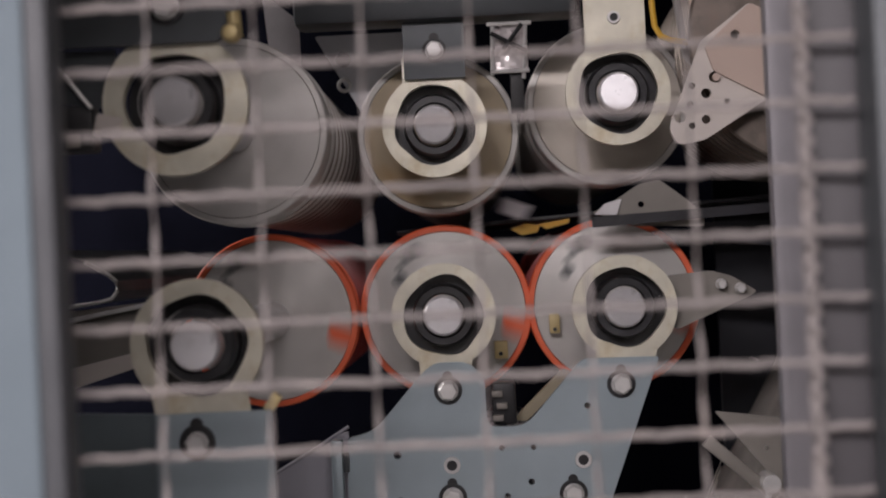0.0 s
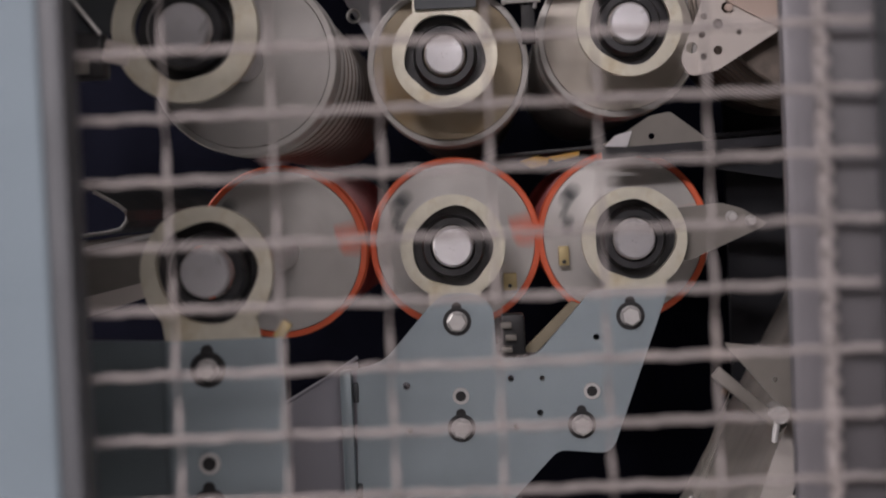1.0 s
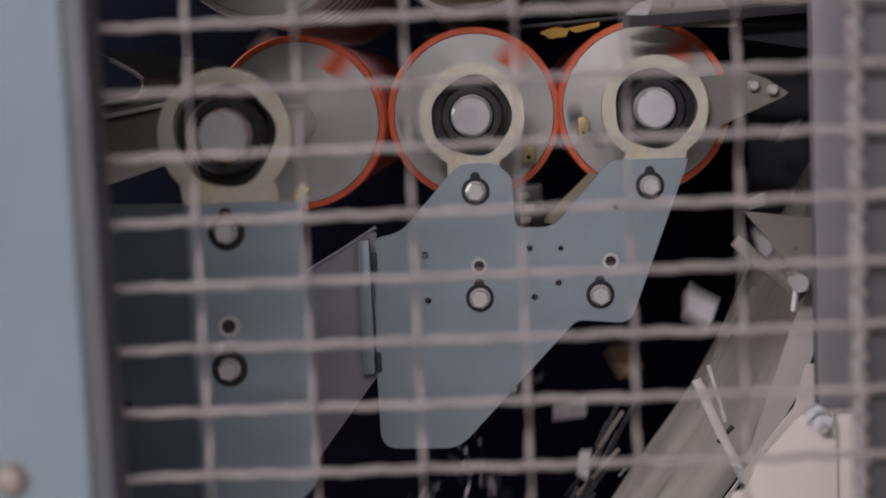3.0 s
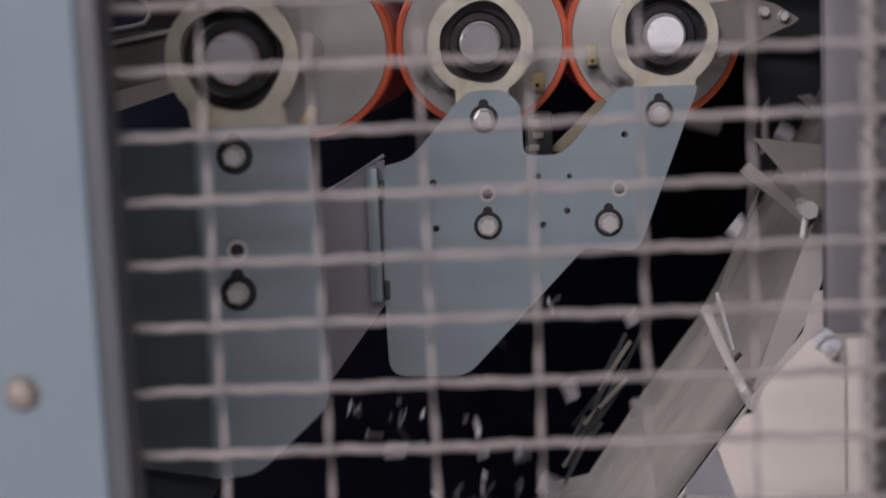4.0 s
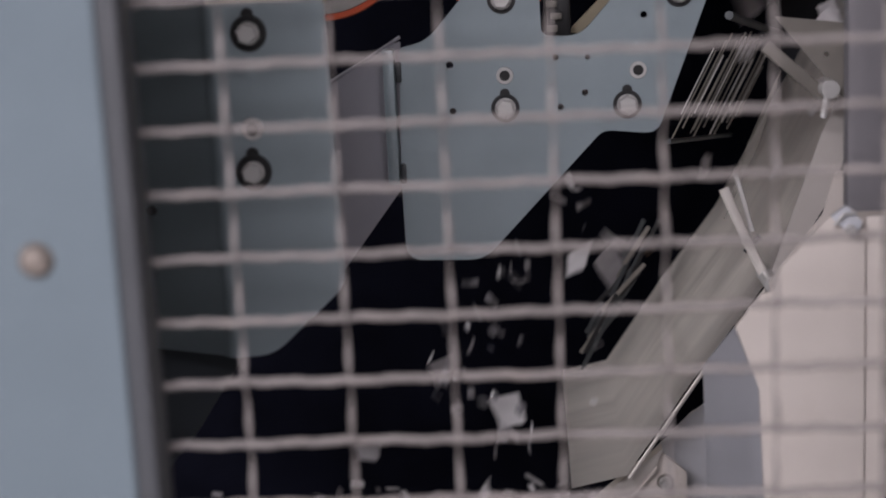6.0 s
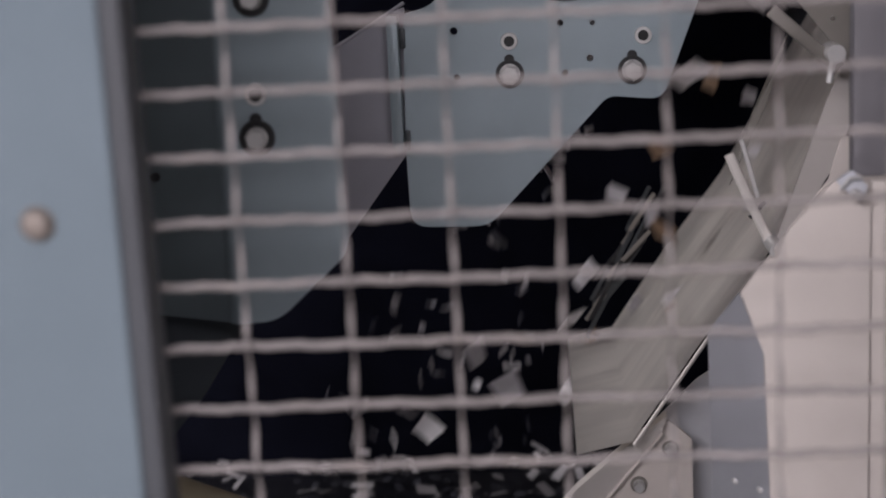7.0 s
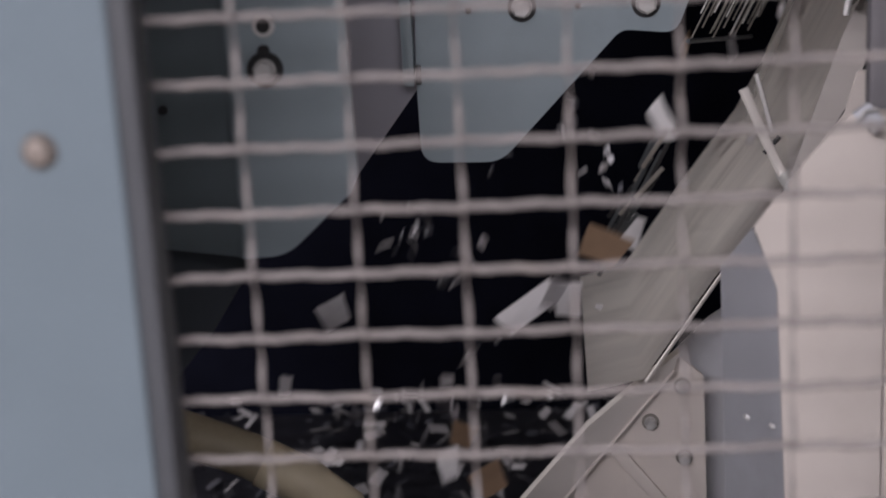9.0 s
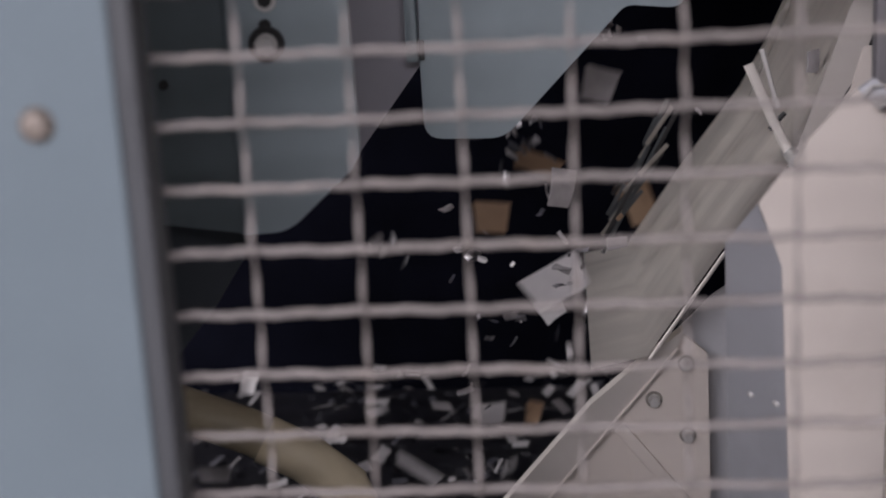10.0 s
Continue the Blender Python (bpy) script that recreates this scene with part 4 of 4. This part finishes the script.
for n in range(24):
    t = (2.3, 2.6, 2.9, 3.15, 3.4, 3.65, 3.85, 4.25, 4.75, 5.25, 5.75, 6.25, 6.45, 6.6, 6.8, 6.95, 7.1, 7.25, 7.75, 8.25, 8.75, 9.2, 9.3, 9.75)[n]
    stream = []
    for k in range(4 if 6.2 < t < 7.3 or t < 4 else 2):
        u = rr.uniform(0, 1)
        stream.append((0.16 - 0.30 * u + rr.uniform(-0.05, 0.05), rr.uniform(0.1, 0.3), 1.15 - 0.36 * u + rr.uniform(-0.04, 0.05), rr.uniform(0.012, 0.035), rr.uniform(0.015, 0.04), rr.choice((0, 1, 1, 1, 2))))
    flight(t, stream)


def feed_piece(seed):
    rr = random.Random(seed)
    ob = scrap(seed, ("grey", "grey", "white", "grey", "card")[seed % 5], rr.uniform(0.018, 0.036), rr.uniform(0.015, 0.03))
    return tagged(ob, "bent paper sheet piece carried between the roller rows", "paper scrap", "fed scraps")


fed = [feed_piece(8000 + k) for k in range(26)]


FLAKES = []
for seed in range(24):
    rr = random.Random(600 + seed)
    bm = bmesh.new()
    bmesh.ops.create_grid(bm, x_segments=2, y_segments=2, size=0.5)
    w, h = rr.uniform(0.003, 0.012), rr.uniform(0.006, 0.021)
    for v in bm.verts:
        v.co = Vector((v.co.x * w * rr.uniform(0.6, 1.3), v.co.y * h * rr.uniform(0.8, 1.2), 0.25 * h * (v.co.x ** 2 - v.co.y ** 2) + 0.0006 * rr.uniform(-1, 1)))
    bmesh.ops.solidify(bm, geom=bm.faces[:], thickness=0.0004)
    me = bpy.data.meshes.new("flake")
    bm.to_mesh(me)
    bm.free()
    me.materials.append((M_FLAKE, M_GREYP, M_LITTER)[seed % 3])
    FLAKES.append(me)


def flake_bunch(seed):
    """A loose bunch of shiny flakes that fall together."""
    rr = random.Random(seed)
    th = thing("flake_bunch", (0, 0, 0), "loose bunch of small shiny grey plastic flakes falling", "flakes", "falling flakes")
    for k in range(rr.choice((3, 4, 5, 6, 7))):
        ob = new("flake", rr.choice(FLAKES))
        ob.parent = th
        ob.location = [rr.uniform(-0.028, 0.028) for _ in range(3)]
        ob.rotation_euler = [rr.uniform(0, 6.28) for _ in range(3)]
    return th


flakes = [flake_bunch(7000 + k) for k in range(290)]

lying = bmesh.new()
rr = random.Random(5)
for k in range(330):
    x, y = rr.uniform(-0.6, 0.12), rr.uniform(0.4, 0.97)
    w, h = rr.uniform(0.003, 0.016), rr.uniform(0.006, 0.03)
    m = Matrix.LocRotScale((x, y, 0.556 + rr.uniform(0, 0.02) + 0.02 * noise.noise(Vector((x * 6, y * 6, 0)))), Euler((rr.uniform(-0.5, 0.5), rr.uniform(-0.5, 0.5), rr.uniform(0, 6.28))), (w, h, 1))
    bmesh.ops.create_grid(lying, x_segments=1, y_segments=1, size=0.5, matrix=m)
ex = bmesh.ops.extrude_face_region(lying, geom=lying.faces[:])
bmesh.ops.translate(lying, verts=[v for v in ex["geom"] if isinstance(v, bmesh.types.BMVert)], vec=(0, 0, 0.0006))
tagged(part("scrap_litter", lying, M_LITTER), "dark and clear scraps strewn over the belt", "litter", kind="stuff")


bright = bmesh.new()
rr = random.Random(15)
for k in range(100):
    x, y = rr.uniform(-0.6, 0.10), rr.uniform(0.45, 0.95)
    m = Matrix.LocRotScale((x, y, 0.575 + rr.uniform(0, 0.03) + 0.02 * noise.noise(Vector((x * 6, y * 6, 0)))), Euler((rr.uniform(-0.7, 0.7), rr.uniform(-0.6, 0.6), rr.uniform(0, 6.28))), (rr.uniform(0.004, 0.02), rr.uniform(0.008, 0.034), 1))
    bmesh.ops.create_grid(bright, x_segments=1, y_segments=1, size=0.5, matrix=m)
ex = bmesh.ops.extrude_face_region(bright, geom=bright.faces[:])
bmesh.ops.translate(bright, verts=[v for v in ex["geom"] if isinstance(v, bmesh.types.BMVert)], vec=(0, 0, 0.0006))
tagged(part("paper_litter", bright, M_GREYP), "pale grey paper pieces strewn over the dark litter", "litter", kind="stuff")


# ---- what moves ----
def motions():
    spin = 1103.0
    for ob, way, x, z in rollers:
        walk(ob, [(k / 30, pose(x, 0.115, z, 0, way * spin * k / 30, 0)) for k in range(301)])
    # the strips swing out from behind the bracket every 1.4 s
    rest, out = pose(0.072, 0.17, 1.262, 0, 8, 0), pose(0.2, 0.1, 1.25)
    rows = [(0, rest)]
    for k in range(7):
        t = (0.6, 2.0, 3.4, 4.78, 6.12, 7.45, 8.95)[k]
        rows += [(t - 0.35, rest), (t - 0.2, out), (t + 0.24, out), (t + 0.38, rest)]
    walk(comb, rows + [(10, rest)])
    for ob, s in flying:
        rr = random.Random(1000 + s)
        start = -0.4 + 10.6 * (s + rr.uniform(-0.4, 0.4)) / COUNT
        y = rr.uniform(0.0, 0.3)
        dy = rr.uniform(-0.1, 0.1)
        lift = rr.uniform(0.006, 0.05)
        a = [rr.uniform(-180, 180) for _ in range(3)]
        w = [rr.uniform(-330, 330) for _ in range(3)]
        pts = [(0.0, 0.335, 1.346), (0.17, 0.256, 1.204), (0.32, 0.183, 1.088), (0.46, 0.10 + rr.uniform(-0.02, 0.02), 1.0), (0.6, 0.01 + rr.uniform(-0.05, 0.05), 0.925 + rr.uniform(-0.02, 0.03)), (0.74, -0.07 + rr.uniform(-0.08, 0.05), 0.845 + rr.uniform(-0.02, 0.03)), (0.86, -0.13 + rr.uniform(-0.12, 0.06), 0.74), (0.98, -0.17 + rr.uniform(-0.15, 0.1), 0.64), (1.06, -0.2 + rr.uniform(-0.25, 0.15), 0.548)]
        rows = []
        hx = rr.uniform(0.44, 0.52)
        hide = (hx, y, 1.268 + 1.815 * (hx - 0.292) + 0.02)
        if start > 0.1:
            rows.append((0, pose(*hide, *a)))
            if start > 0.3:
                rows.append((start - 0.25, pose(*hide, *a)))
        for dt, px, pz in pts:
            t = start + dt
            if 0 <= t <= 10:
                if rows and t - rows[-1][0] < 0.034:
                    continue
                rows.append((t, pose(px - 0.3 * lift, y + dy * dt, pz + lift, a[0] + w[0] * dt, a[1] + w[1] * dt, a[2] + w[2] * dt)))
        if not rows:
            rows.append((0, pose(-0.2 + rr.uniform(-0.15, 0.1), y, 0.57, 5, 5, a[2])))
        if rows[0][0] > 0:
            rows.insert(0, (0, rows[0][1]))
        if rows[-1][0] < 10:
            rows.append((10, rows[-1][1]))
        walk(ob, rows)

    for n, ob in enumerate(fed):
        rr = random.Random(8500 + n)
        t0, y, z = -0.3 + 0.4 * n + rr.uniform(-0.05, 0.05), rr.uniform(0.13, 0.26), rr.uniform(1.550, 1.566)
        a = (rr.uniform(40, 80), rr.uniform(-30, 30), rr.uniform(-25, 25))
        rows = []
        for dt in (0, 0.15, 0.3, 0.45, 0.6, 0.75):
            if 0 <= t0 + dt <= 10:
                rows.append((t0 + dt, pose(0.46 - 1.3 * dt, y + 0.25 * max(0, dt - 0.2), z + 0.01 * math.sin(7 * dt), a[0] + 60 * dt, a[1] + 80 * dt, a[2])))
        if rows[0][0] > 0.05:
            rows.insert(0, (0, rows[0][1]))
        if rows[-1][0] < 9.95:
            rows.append((10, rows[-1][1]))
        walk(ob, rows)
    for n, ob in enumerate(flakes):
        rr = random.Random(9000 + n)
        t0 = -0.3 + 10.5 * n / len(flakes) + rr.uniform(-0.1, 0.1)
        x, y, z = rr.uniform(-0.045, 0.092), rr.uniform(0.08, 0.42), rr.uniform(1.292, 1.312)
        sx, a, w = rr.uniform(-0.34, 0.06), [rr.uniform(0, 180) for _ in range(3)], [rr.uniform(-280, 280) for _ in range(3)]
        rows = []
        for dt in (0, 0.15, 0.3, 0.45, 0.6, 0.75, 0.9):
            if 0 <= t0 + dt <= 10:
                rows.append((t0 + dt, pose(x + sx * dt, y, max(z - 0.35 * dt - 0.6 * dt * dt, 0.556), *(p + q * dt for p, q in zip(a, w)))))
        if not rows:
            rows.append((0, pose(x, y, z, *a)))
        if rows[0][0] > 0.05:
            rows.insert(0, (0, rows[0][1]))
        if rows[-1][0] < 9.95:
            rows.append((10, rows[-1][1]))
        walk(ob, rows)
    for n, (ob, t0, x, y, z) in enumerate(paths):
        rr = random.Random(3000 + n)
        a = [rr.uniform(60, 120), rr.uniform(-35, 35), rr.uniform(-30, 30)]
        w = [rr.uniform(-260, 260) for _ in range(3)]
        hx = rr.uniform(0.44, 0.52)
        hide = (hx, y, 1.268 + 1.815 * (hx - 0.292) + 0.02)
        rows = []
        for dt, dx, dz in ((-0.9, None, 0), (-0.55, 0.30, 0.42), (-0.3, 0.17, 0.22), (-0.12, 0.07, 0.08), (0, 0, 0), (0.12, -0.06, -0.09), (0.3, -0.15, -0.27), (0.5, -0.22, -0.55), (0.7, -0.27, -0.9)):
            t = t0 + dt
            if not 0 <= t <= 10:
                continue
            at = hide if dx is None else (min(x + dx, 0.36), y, min(max(z + dz, 0.555), 1.41))
            rows.append((t, pose(*at, *(p + q * dt for p, q in zip(a, w)))))
        if rows[0][0] > 0.05:
            rows.insert(0, (0, rows[0][1]))
        if rows[-1][0] < 9.95:
            rows.append((10, rows[-1][1]))
        walk(ob, rows)


motions()
